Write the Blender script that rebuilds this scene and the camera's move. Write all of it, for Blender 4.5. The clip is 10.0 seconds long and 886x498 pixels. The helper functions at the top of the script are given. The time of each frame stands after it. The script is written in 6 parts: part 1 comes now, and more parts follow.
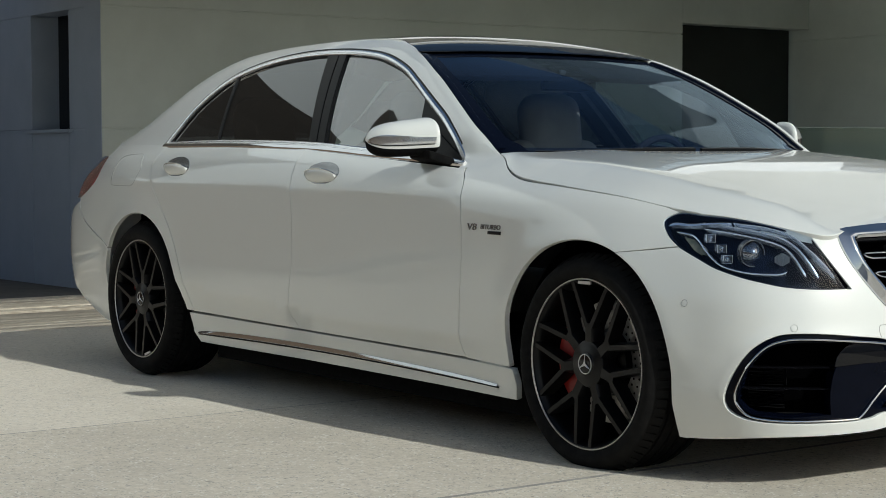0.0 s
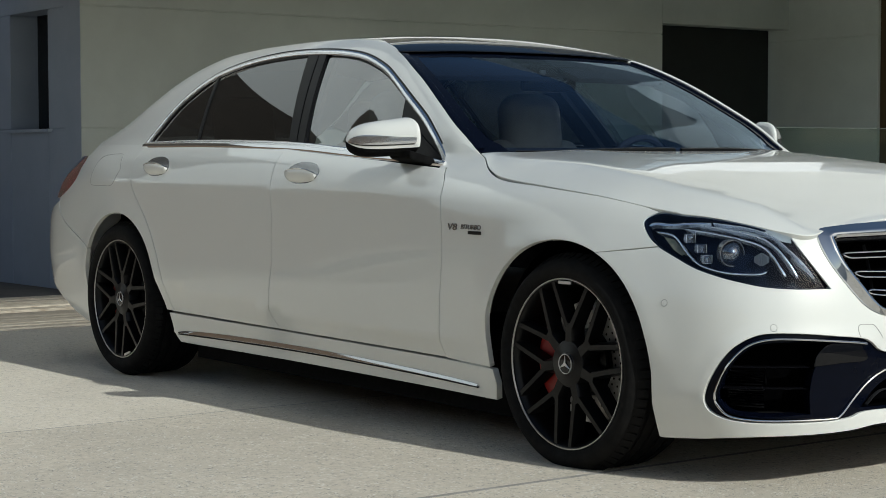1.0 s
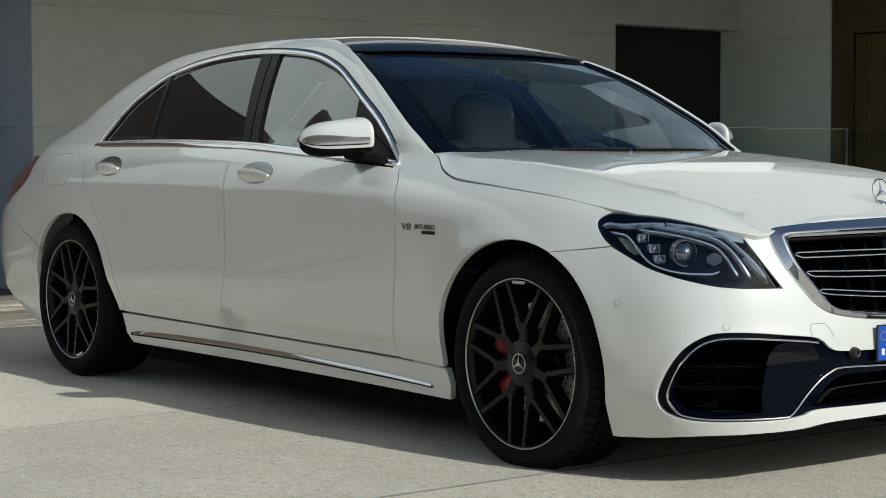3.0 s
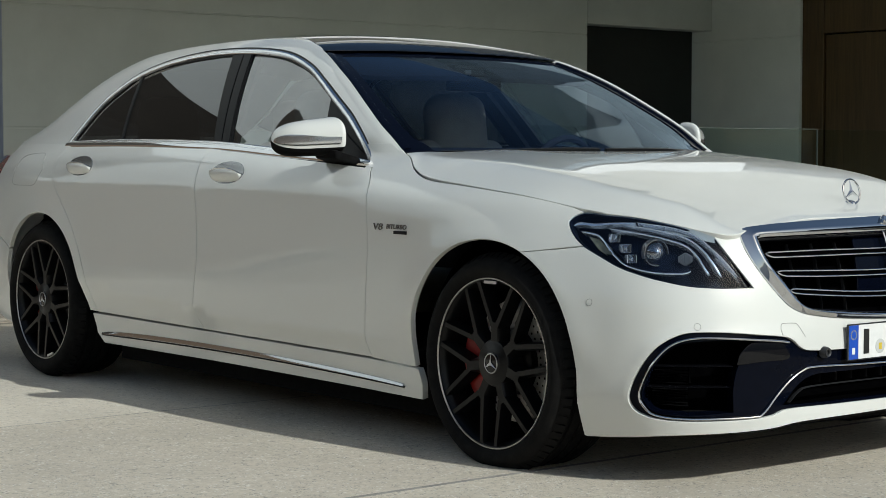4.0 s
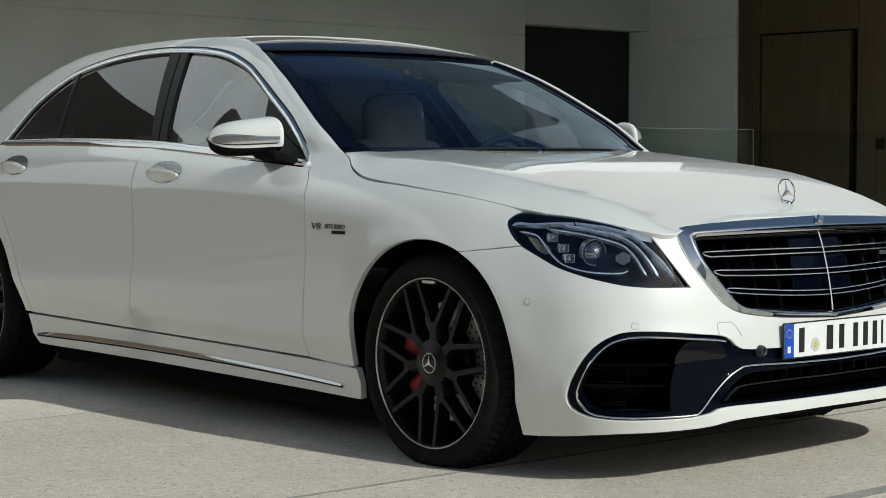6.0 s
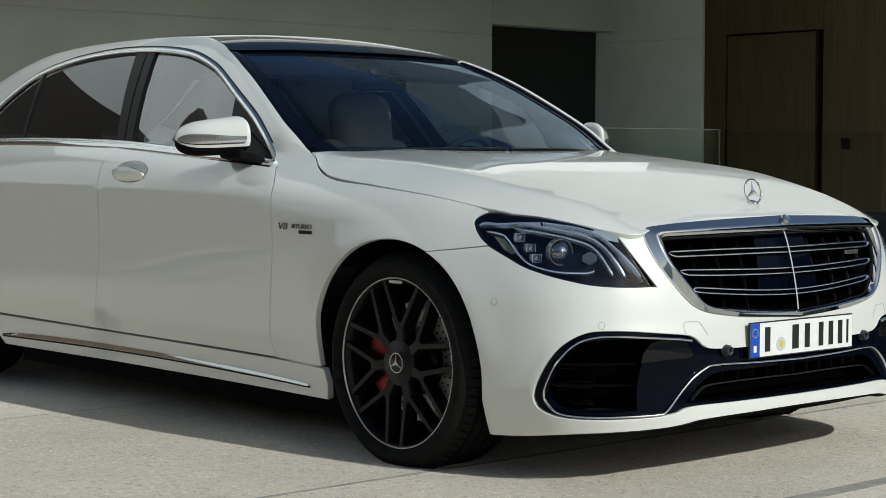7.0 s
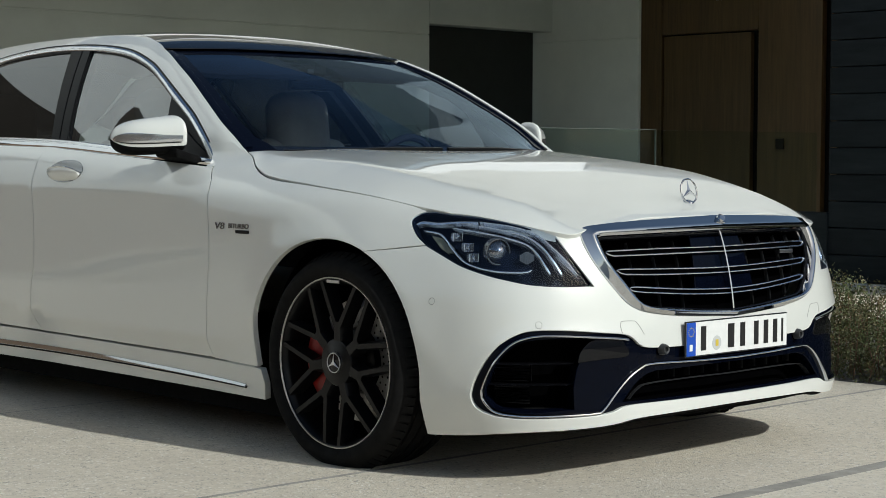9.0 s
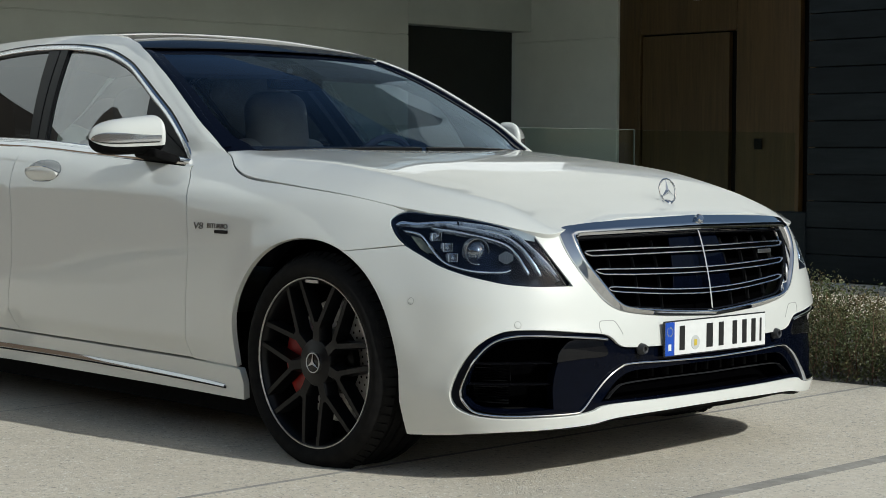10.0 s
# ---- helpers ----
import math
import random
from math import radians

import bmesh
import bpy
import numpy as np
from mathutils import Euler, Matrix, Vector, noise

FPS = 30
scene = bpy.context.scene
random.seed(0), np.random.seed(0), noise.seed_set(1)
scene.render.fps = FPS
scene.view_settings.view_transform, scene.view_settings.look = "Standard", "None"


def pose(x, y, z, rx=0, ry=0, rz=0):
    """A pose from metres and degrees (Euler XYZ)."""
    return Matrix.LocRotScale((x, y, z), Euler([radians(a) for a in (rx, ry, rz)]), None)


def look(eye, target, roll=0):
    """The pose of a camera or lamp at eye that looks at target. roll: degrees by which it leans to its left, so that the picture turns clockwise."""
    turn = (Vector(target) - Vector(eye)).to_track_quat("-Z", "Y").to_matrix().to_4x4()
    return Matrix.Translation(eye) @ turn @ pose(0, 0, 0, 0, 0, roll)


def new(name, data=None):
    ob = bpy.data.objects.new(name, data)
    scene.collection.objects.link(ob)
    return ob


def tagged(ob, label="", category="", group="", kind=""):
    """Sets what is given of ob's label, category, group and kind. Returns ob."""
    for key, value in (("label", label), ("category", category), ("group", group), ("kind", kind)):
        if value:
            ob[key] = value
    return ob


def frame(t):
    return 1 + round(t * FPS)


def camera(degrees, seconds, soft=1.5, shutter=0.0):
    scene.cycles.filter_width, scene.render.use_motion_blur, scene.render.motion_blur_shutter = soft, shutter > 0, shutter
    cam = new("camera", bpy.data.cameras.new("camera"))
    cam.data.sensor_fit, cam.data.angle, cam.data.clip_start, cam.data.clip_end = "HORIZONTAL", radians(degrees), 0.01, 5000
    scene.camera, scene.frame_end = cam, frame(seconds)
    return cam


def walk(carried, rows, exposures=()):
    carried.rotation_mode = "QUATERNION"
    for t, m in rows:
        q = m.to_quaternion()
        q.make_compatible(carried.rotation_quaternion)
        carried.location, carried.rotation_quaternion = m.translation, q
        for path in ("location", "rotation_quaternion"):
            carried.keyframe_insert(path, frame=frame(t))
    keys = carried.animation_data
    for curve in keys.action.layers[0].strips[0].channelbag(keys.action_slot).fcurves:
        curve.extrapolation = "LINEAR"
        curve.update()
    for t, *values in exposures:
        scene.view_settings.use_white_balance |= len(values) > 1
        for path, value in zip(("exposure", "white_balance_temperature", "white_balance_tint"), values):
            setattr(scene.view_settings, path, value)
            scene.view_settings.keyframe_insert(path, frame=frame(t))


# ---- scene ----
import mathutils

# The camera turns on a fixed head beside the car's front right corner.
cam = camera(28.0, 10.0, soft=0.8)
EYE = Vector((7.421, -4.484, 1.015))
TURNS = [  # seconds, yaw, pitch, roll
    (0.0, 54.666, -3.088, -0.111),
    (0.5, 54.416, -3.089, -0.102),
    (1.0, 54.029, -3.090, -0.088),
    (1.5, 53.691, -3.091, -0.077),
    (2.0, 53.339, -3.093, -0.064),
    (2.5, 52.957, -3.094, -0.051),
    (4.0, 51.630, -3.099, -0.005),
    (4.5, 51.155, -3.101, 0.011),
    (5.0, 50.628, -3.103, 0.030),
    (5.5, 50.146, -3.105, 0.046),
    (7.0, 48.573, -3.110, 0.101),
    (7.5, 48.056, -3.112, 0.119),
    (8.0, 47.505, -3.115, 0.138),
    (8.5, 47.024, -3.116, 0.155),
    (9.0, 46.555, -3.118, 0.171),
    (9.5, 46.190, -3.119, 0.184),
    (10.0, 45.879, -3.121, 0.194),
]


def heading(yaw, pitch):
    a, b = radians(yaw), radians(pitch)
    return Vector((-math.sin(a) * math.cos(b), math.cos(a) * math.cos(b), math.sin(b)))


walk(cam, [(t, look(EYE, EYE + heading(yaw, pitch), roll)) for t, yaw, pitch, roll in TURNS], exposures=[(0.0, 0.04, 6300, 2.0), (10.0, 0.04, 6300, 2.0)])

# ---- light: clear day, sun ahead of the car and a little to its left ----
SUN = Vector((1.45, 0.20, 1.0)).normalized()
world = bpy.data.worlds.new("sky")
scene.world = world
world.use_nodes = True
wn = world.node_tree
sky = wn.nodes.new("ShaderNodeTexSky")
sky.sky_type, sky.sun_disc = "NISHITA", False
sky.dust_density, sky.air_density = 1.8, 1.0
sky.sun_elevation = math.asin(SUN.z)
sky.sun_rotation = math.atan2(SUN.x, SUN.y)
wn.links.new(sky.outputs[0], wn.nodes["Background"].inputs[0])
wn.nodes["Background"].inputs[1].default_value = 0.074
sun = new("sun", bpy.data.lights.new("sun", "SUN"))
sun.data.energy, sun.data.angle, sun.data.color = 3.03, radians(0.53), (1.0, 0.985, 0.97)
sun.matrix_world = look(SUN * 30, (0, 0, 0))


# ---- materials ----
def material(name, colour, rough=0.5, metal=0.0, **more):
    m = bpy.data.materials.new(name)
    m.use_nodes = True
    b = m.node_tree.nodes["Principled BSDF"]
    b.inputs["Base Color"].default_value = (*colour, 1)
    b.inputs["Roughness"].default_value, b.inputs["Metallic"].default_value = rough, metal
    for key, value in more.items():
        b.inputs[key.replace("_", " ")].default_value = value
    return m


def node(m, kind, **values):
    n = m.node_tree.nodes.new(kind)
    for key, value in values.items():
        n.inputs[key.replace("_", " ")].default_value = value
    return n


def link(m, a, out, b, to):
    m.node_tree.links.new(a.outputs[out], b.inputs[to])


def principled(m):
    return m.node_tree.nodes["Principled BSDF"]


def vary(m, low, high, scale, detail=6.0, stretch=(1, 1, 1), second=None, bump=0.0, bump_scale=None, rough=None, per_object=0.0):
    """Noise in object space between two colours, a second coarser layer, bump and roughness variation."""
    co = node(m, "ShaderNodeTexCoord")
    mp = node(m, "ShaderNodeMapping")
    mp.inputs["Scale"].default_value = stretch
    link(m, co, "Object", mp, "Vector")
    n1 = node(m, "ShaderNodeTexNoise", Scale=scale, Detail=detail, Roughness=0.62)
    link(m, mp, "Vector", n1, "Vector")
    ramp = node(m, "ShaderNodeValToRGB")
    ramp.color_ramp.elements[0].color, ramp.color_ramp.elements[1].color = (*low, 1), (*high, 1)
    ramp.color_ramp.elements[0].position, ramp.color_ramp.elements[1].position = 0.32, 0.68
    link(m, n1, "Fac", ramp, "Fac")
    out = ramp
    if second:
        tone, size, amount = second
        n2 = node(m, "ShaderNodeTexNoise", Scale=size, Detail=4.0, Roughness=0.6)
        link(m, mp, "Vector", n2, "Vector")
        cut = node(m, "ShaderNodeMapRange", From_Min=0.45, From_Max=0.7, To_Max=amount)
        link(m, n2, "Fac", cut, "Value")
        mix = node(m, "ShaderNodeMixRGB")
        mix.inputs["Color2"].default_value = (*tone, 1)
        link(m, cut, "Result", mix, "Fac")
        link(m, ramp, "Color", mix, "Color1")
        out = mix
    if per_object:
        info = node(m, "ShaderNodeObjectInfo")
        r = node(m, "ShaderNodeMapRange", To_Min=1 - per_object, To_Max=1 + per_object)
        link(m, info, "Random", r, "Value")
        mul = node(m, "ShaderNodeMixRGB", Fac=1.0)
        mul.blend_type = "MULTIPLY"
        link(m, out, "Color", mul, "Color1")
        link(m, r, "Result", mul, "Color2")
        out = mul
    link(m, out, "Color", principled(m), "Base Color")
    if bump:
        n3 = node(m, "ShaderNodeTexNoise", Scale=bump_scale or scale, Detail=8.0, Roughness=0.7)
        link(m, mp, "Vector", n3, "Vector")
        b = node(m, "ShaderNodeBump", Strength=bump, Distance=0.01)
        link(m, n3, "Fac", b, "Height")
        link(m, b, "Normal", principled(m), "Normal")
    if rough:
        r2 = node(m, "ShaderNodeMapRange", To_Min=rough[0], To_Max=rough[1])
        link(m, n1, "Fac", r2, "Value")
        link(m, r2, "Result", principled(m), "Roughness")
    return m


WHITE = material("white_paint", (0.71, 0.71, 0.672), 0.34, 0.0, Coat_Weight=1.0, Coat_Roughness=0.02, Coat_IOR=1.62)
vary(WHITE, (0.668, 0.670, 0.630), (0.708, 0.710, 0.670), 900.0, 2.0)
GLOSS_BLACK = material("gloss_black", (0.004, 0.004, 0.005), 0.3, 0.0, Specular_IOR_Level=0.0, Coat_Weight=1.0, Coat_Roughness=0.015, Coat_IOR=1.38)
INTAKE_BLACK = vary(material("intake_black", (0.003, 0.004, 0.008), 0.3, 0.0, Specular_IOR_Level=0.0, Coat_Weight=0.45, Coat_Roughness=0.02, Coat_IOR=1.30), (0.0012, 0.002, 0.0055), (0.0018, 0.0028, 0.0075), 30.0)
SATIN_BLACK = vary(material("satin_black", (0.012, 0.012, 0.013), 0.38, 0.0, Specular_IOR_Level=0.16), (0.004, 0.004, 0.0045), (0.007, 0.007, 0.0075), 60.0)
MATT_BLACK = vary(material("matt_black", (0.01, 0.01, 0.01), 0.9, 0.0, Specular_IOR_Level=0.1), (0.003, 0.003, 0.003), (0.007, 0.007, 0.007), 40.0)
# near-black base that puts the darkness of shaded recesses into the colour
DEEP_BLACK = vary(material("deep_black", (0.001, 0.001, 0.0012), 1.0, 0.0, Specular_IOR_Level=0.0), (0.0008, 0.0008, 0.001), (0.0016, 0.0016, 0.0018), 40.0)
WHEEL_BLACK = vary(material("wheel_black", (0.01, 0.01, 0.011), 0.30, 0.0, Specular_IOR_Level=0.21), (0.0033, 0.0033, 0.0038), (0.005, 0.005, 0.0056), 60.0)
RUBBER = vary(material("rubber", (0.018, 0.018, 0.018), 0.75, 0.0, Specular_IOR_Level=0.1), (0.005, 0.005, 0.005), (0.011, 0.0105, 0.010), 30.0, bump=0.15, bump_scale=90.0)
SENSOR = material("dark_plastic", (0.028, 0.028, 0.03), 0.4)
CHROME = material("chrome", (0.62, 0.63, 0.65), 0.05, 1.0)
BRUSHED = vary(material("satin_metal", (0.55, 0.56, 0.58), 0.28, 1.0), (0.5, 0.5, 0.52), (0.62, 0.62, 0.64), 200.0)
DISC_STEEL = vary(material("disc_steel", (0.5, 0.49, 0.47), 0.34, 1.0), (0.42, 0.41, 0.4), (0.55, 0.54, 0.52), 80.0, bump=0.08)
RED = vary(material("red_caliper", (0.45, 0.015, 0.012), 0.35), (0.27, 0.008, 0.007), (0.34, 0.013, 0.010), 50.0)
LEATHER = vary(material("beige_leather", (0.6, 0.55, 0.47), 0.5), (0.56, 0.50, 0.42), (0.66, 0.60, 0.51), 25.0, bump=0.2, bump_scale=300.0)
DARK_LEATHER = vary(material("dark_leather", (0.02, 0.022, 0.03), 0.7, 0.0, Specular_IOR_Level=0.15), (0.016, 0.018, 0.024), (0.028, 0.03, 0.04), 30.0, bump=0.15, bump_scale=300.0)
PLATE_WHITE = vary(material("plate_white", (0.75, 0.75, 0.73), 0.35), (0.72, 0.72, 0.7), (0.78, 0.78, 0.76), 40.0)
PLATE_BLUE = material("plate_blue", (0.012, 0.07, 0.42), 0.35)
INK = material("plate_ink", (0.012, 0.012, 0.012), 0.45)
YELLOW = material("seal_yellow", (0.6, 0.45, 0.05), 0.5)
TAIL_RED = material("tail_lamp_red", (0.22, 0.004, 0.008), 0.06, 0.0, Coat_Weight=1.0)


def glass_material(name, tint, low=0.075, high=1.0, rough=0.0, steep=5.0, gloss_tint=(1.0, 1.0, 1.0)):
    """Thin tinted glass: what lies behind is dimmed by the tint, with a clear reflection on top."""
    m = bpy.data.materials.new(name)
    m.use_nodes = True
    t = m.node_tree
    t.nodes.clear()
    out = t.nodes.new("ShaderNodeOutputMaterial")
    clear = t.nodes.new("ShaderNodeBsdfTransparent")
    clear.inputs["Color"].default_value = (*tint, 1)
    gloss = t.nodes.new("ShaderNodeBsdfGlossy")
    gloss.inputs["Roughness"].default_value = rough
    gloss.inputs["Color"].default_value = (*gloss_tint, 1)
    face = t.nodes.new("ShaderNodeLayerWeight")
    face.inputs["Blend"].default_value = 0.5
    power = t.nodes.new("ShaderNodeMath")
    power.operation = "POWER"
    power.inputs[1].default_value = steep
    t.links.new(face.outputs["Facing"], power.inputs[0])
    fres = t.nodes.new("ShaderNodeMapRange")
    fres.inputs["To Min"].default_value, fres.inputs["To Max"].default_value = low, high
    t.links.new(power.outputs[0], fres.inputs["Value"])
    mix = t.nodes.new("ShaderNodeMixShader")
    t.links.new(fres.outputs[0], mix.inputs[0])
    t.links.new(clear.outputs[0], mix.inputs[1])
    t.links.new(gloss.outputs[0], mix.inputs[2])
    t.links.new(mix.outputs[0], out.inputs[0])
    return m


GLASS_EDGE = vary(material("windscreen_print", (0.002, 0.003, 0.008), 0.25, 0.0, Specular_IOR_Level=0.1), (0.0015, 0.0025, 0.007), (0.0022, 0.0035, 0.009), 60.0)
# the reflection colour is blued to stand in for a deep blue sky
WINDSCREEN = glass_material("windscreen_glass", (0.58, 0.66, 0.74), 0.020, 0.85, steep=5.0, gloss_tint=(0.60, 0.78, 1.0))
SIDE_GLASS = glass_material("side_glass", (0.38, 0.48, 0.50), 0.20)
PRIVACY = glass_material("privacy_glass", (0.07, 0.08, 0.09), 0.105)
LAMP_GLASS = glass_material("lamp_glass", (0.85, 0.92, 1.0), 0.03, 0.5)
GUARD_GLASS = glass_material("guard_glass", (0.88, 0.94, 0.91), 0.018, 0.4)
ROOF_GLASS = material("roof_glass", (0.003, 0.005, 0.010), 0.3, 0.0, Specular_IOR_Level=0.0, Coat_Weight=1.0, Coat_Roughness=0.0)

CONCRETE = vary(material("concrete_paving", (0.42, 0.40, 0.36), 0.85), (0.62, 0.55, 0.44), (0.79, 0.71, 0.585), 38.0, 12.0, second=((0.53, 0.475, 0.385), 0.7, 0.7), bump=1.0, bump_scale=75.0, per_object=0.05)
PALE_CONCRETE = vary(material("pale_concrete_paving", (0.5, 0.47, 0.42), 0.85), (0.67, 0.60, 0.49), (0.81, 0.735, 0.61), 38.0, 12.0, second=((0.57, 0.51, 0.415), 0.9, 0.7), bump=0.8, bump_scale=75.0)


def aggregate(m, much=1.0):
    """Dark and pale grains and small pits over a concrete material."""
    b = principled(m)
    was = b.inputs["Base Color"].links[0].from_node
    co = node(m, "ShaderNodeTexCoord")
    for size, low, high, tone, amount in ((110.0, 0.12, 0.40, (0.24, 0.22, 0.19), 0.85), (75.0, 0.12, 0.38, (0.88, 0.85, 0.78), 0.85), (42.0, 0.06, 0.30, (0.22, 0.20, 0.17), 0.8), (30.0, 0.05, 0.24, (0.90, 0.87, 0.80), 0.7), (9.0, 0.02, 0.12, (0.15, 0.135, 0.115), 0.6)):
        v = node(m, "ShaderNodeTexVoronoi", Scale=size)
        v.inputs["Randomness"].default_value = 1.0
        link(m, co, "Object", v, "Vector")
        cut = node(m, "ShaderNodeMapRange", From_Min=low, From_Max=high, To_Min=1.0, To_Max=0.0)
        link(m, v, "Distance", cut, "Value")
        gate = node(m, "ShaderNodeTexNoise", Scale=size * 0.23, Detail=2.0)
        link(m, co, "Object", gate, "Vector")
        on = node(m, "ShaderNodeMapRange", From_Min=0.46, From_Max=0.56, To_Max=amount * much)
        link(m, gate, "Fac", on, "Value")
        mul = node(m, "ShaderNodeMath")
        mul.operation = "MULTIPLY"
        link(m, cut, "Result", mul, 0)
        link(m, on, "Result", mul, 1)
        mix = node(m, "ShaderNodeMixRGB")
        mix.inputs["Color2"].default_value = (*tone, 1)
        link(m, mul, "Value", mix, "Fac")
        link(m, was, "Color", mix, "Color1")
        was = mix
    link(m, was, "Color", b, "Base Color")


aggregate(CONCRETE)
aggregate(PALE_CONCRETE, 0.8)
JOINT = vary(material("joint_filler", (0.16, 0.155, 0.145), 0.9), (0.07, 0.067, 0.062), (0.14, 0.13, 0.12), 20.0, bump=0.4, bump_scale=80.0)
EARTH = vary(material("earth", (0.14, 0.11, 0.08), 0.95), (0.09, 0.07, 0.05), (0.2, 0.16, 0.12), 4.0, bump=0.6, bump_scale=20.0)
# cream render in two tones: deeper shade put into the first colour, less into the second
RENDER_SHADED = vary(material("wall_render", (0.62, 0.61, 0.55), 0.9), (0.475, 0.505, 0.478), (0.522, 0.556, 0.525), 3.0, 8.0, second=((0.40, 0.427, 0.405), 0.6, 0.5), bump=0.12, bump_scale=120.0)
RENDER_LESS_SHADED = vary(material("wall_render_less_shaded", (0.68, 0.71, 0.68), 0.9), (0.64, 0.68, 0.645), (0.70, 0.74, 0.70), 3.0, 8.0, second=((0.57, 0.605, 0.575), 0.6, 0.5), bump=0.12, bump_scale=120.0)
# white render with the blue of skylit shade put into its colour
BLUE_SHADE_WALL = vary(material("wall_blue_shade", (0.60, 0.61, 0.62), 0.9), (0.315, 0.37, 0.46), (0.355, 0.41, 0.50), 3.0, 8.0, second=((0.33, 0.37, 0.43), 0.6, 0.4), bump=0.12, bump_scale=120.0)
DOOR_BLACK = vary(material("black_door", (0.012, 0.013, 0.013), 0.4), (0.006, 0.0085, 0.008), (0.010, 0.0135, 0.0125), 5.0)
WOOD = vary(material("walnut_veneer", (0.2, 0.11, 0.05), 0.45), (0.056, 0.033, 0.0105), (0.106, 0.066, 0.0225), 6.0, 8.0, stretch=(6, 6, 0.35), second=((0.053, 0.028, 0.009), 1.5, 0.5), bump=0.05, per_object=0.12)
PLANK = vary(material("slate_cladding", (0.09, 0.10, 0.105), 0.7, 0.0, Specular_IOR_Level=0.12), (0.0105, 0.014, 0.016), (0.0195, 0.025, 0.028), 5.0, 8.0, stretch=(0.5, 0.5, 3), bump=0.15, bump_scale=30.0, per_object=0.15)
TIMBER = vary(material("brown_timber_wall", (0.13, 0.091, 0.065), 0.8), (0.030, 0.025, 0.020), (0.046, 0.038, 0.031), 5.0, 8.0, stretch=(0.5, 0.5, 3), bump=0.15, bump_scale=30.0)
BROWN_WALL = vary(material("brown_render", (0.16, 0.11, 0.075), 0.9), (0.135, 0.095, 0.066), (0.175, 0.125, 0.088), 2.0, 8.0, second=((0.12, 0.083, 0.056), 0.5, 0.5), bump=0.12, bump_scale=90.0)
STONE = vary(material("sill_stone", (0.5, 0.49, 0.46), 0.8), (0.44, 0.43, 0.4), (0.55, 0.54, 0.51), 12.0, bump=0.1)
BOARD = vary(material("weathered_boards", (0.35, 0.31, 0.26), 0.9), (0.24, 0.205, 0.155), (0.47, 0.42, 0.345), 14.0, 10.0, stretch=(4, 0.8, 1), second=((0.17, 0.135, 0.095), 2.2, 0.6), bump=0.5, bump_scale=40.0, per_object=0.45)
# paving whose dark colour carries the house's shade along the wall foot
SHADE_STRIP = vary(material("shade_dark_paving", (0.12, 0.12, 0.12), 0.85), (0.10, 0.098, 0.094), (0.15, 0.145, 0.135), 8.0, 10.0, second=((0.075, 0.072, 0.068), 1.4, 0.6), bump=0.5, bump_scale=80.0)
CREAM = vary(material("cream_render", (0.6, 0.57, 0.5), 0.9), (0.46, 0.455, 0.425), (0.51, 0.505, 0.475), 2.0, 8.0, second=((0.42, 0.415, 0.39), 0.5, 0.4), bump=0.12, bump_scale=100.0)
FACADE = vary(material("white_facade", (0.75, 0.75, 0.73), 0.9), (0.78, 0.79, 0.80), (0.83, 0.84, 0.85), 0.8)
PALE_FACADE = vary(material("pale_facade", (0.70, 0.78, 0.86), 0.9), (0.69, 0.73, 0.75), (0.74, 0.78, 0.80), 0.8)
BAND = vary(material("joint_band", (0.26, 0.25, 0.23), 0.9), (0.27, 0.25, 0.22), (0.42, 0.39, 0.34), 14.0, second=((0.20, 0.185, 0.165), 3.0, 0.6), bump=0.4, bump_scale=80.0)


# ---- mesh helpers ----
def mesh_part(name, verts, faces, mat, parent=None, label="", normals=None, smooth=True):
    me = bpy.data.meshes.new(name)
    me.from_pydata([tuple(map(float, v)) for v in verts], [], [tuple(map(int, f)) for f in faces])
    me.polygons.foreach_set("use_smooth", [smooth] * len(me.polygons))
    if normals is not None:
        me.normals_split_custom_set_from_vertices([tuple(map(float, n)) for n in normals])
    me.materials.append(mat)
    ob = new(name, me)
    if parent:
        ob.parent = parent
    return tagged(ob, label)


def part(name, bm, mat, parent=None, label="", smooth=False):
    me = bpy.data.meshes.new(name)
    bmesh.ops.recalc_face_normals(bm, faces=bm.faces)
    bm.to_mesh(me)
    bm.free()
    me.polygons.foreach_set("use_smooth", [smooth] * len(me.polygons))
    if smooth:
        me.set_sharp_from_angle(angle=radians(35))
    me.materials.append(mat)
    ob = new(name, me)
    if parent:
        ob.parent = parent
    return tagged(ob, label)


def box_bm(x0, x1, y0, y1, z0, z1, bevel=0.0, bm=None, segments=2):
    own = bm or bmesh.new()
    made = bmesh.ops.create_cube(own, size=1.0, matrix=Matrix.LocRotScale(((x0 + x1) / 2, (y0 + y1) / 2, (z0 + z1) / 2), None, (abs(x1 - x0), abs(y1 - y0), abs(z1 - z0))))
    if bevel:
        edges = list({e for v in made["verts"] for e in v.link_edges})
        bmesh.ops.bevel(own, geom=edges, offset=bevel, segments=segments, affect="EDGES", profile=0.5)
    return own


def inside(poly, pts):
    """Which points lie inside the closed outline."""
    x, y = pts[:, 0][:, None], pts[:, 1][:, None]
    a, b = poly, np.roll(poly, -1, 0)
    cross = ((a[:, 1] > y) != (b[:, 1] > y)) & (x < (b[:, 0] - a[:, 0]) * (y - a[:, 1]) / np.where(b[:, 1] == a[:, 1], 1e-12, b[:, 1] - a[:, 1]) + a[:, 0])
    return cross.sum(1) % 2 == 1


def resample(poly, step):
    p = np.vstack([poly, poly[:1]])
    out = []
    for a, b in zip(p[:-1], p[1:]):
        n = max(1, int(np.ceil(np.hypot(*(b - a)) / step)))
        out += [a + (b - a) * k / n for k in range(n)]
    return np.array(out)


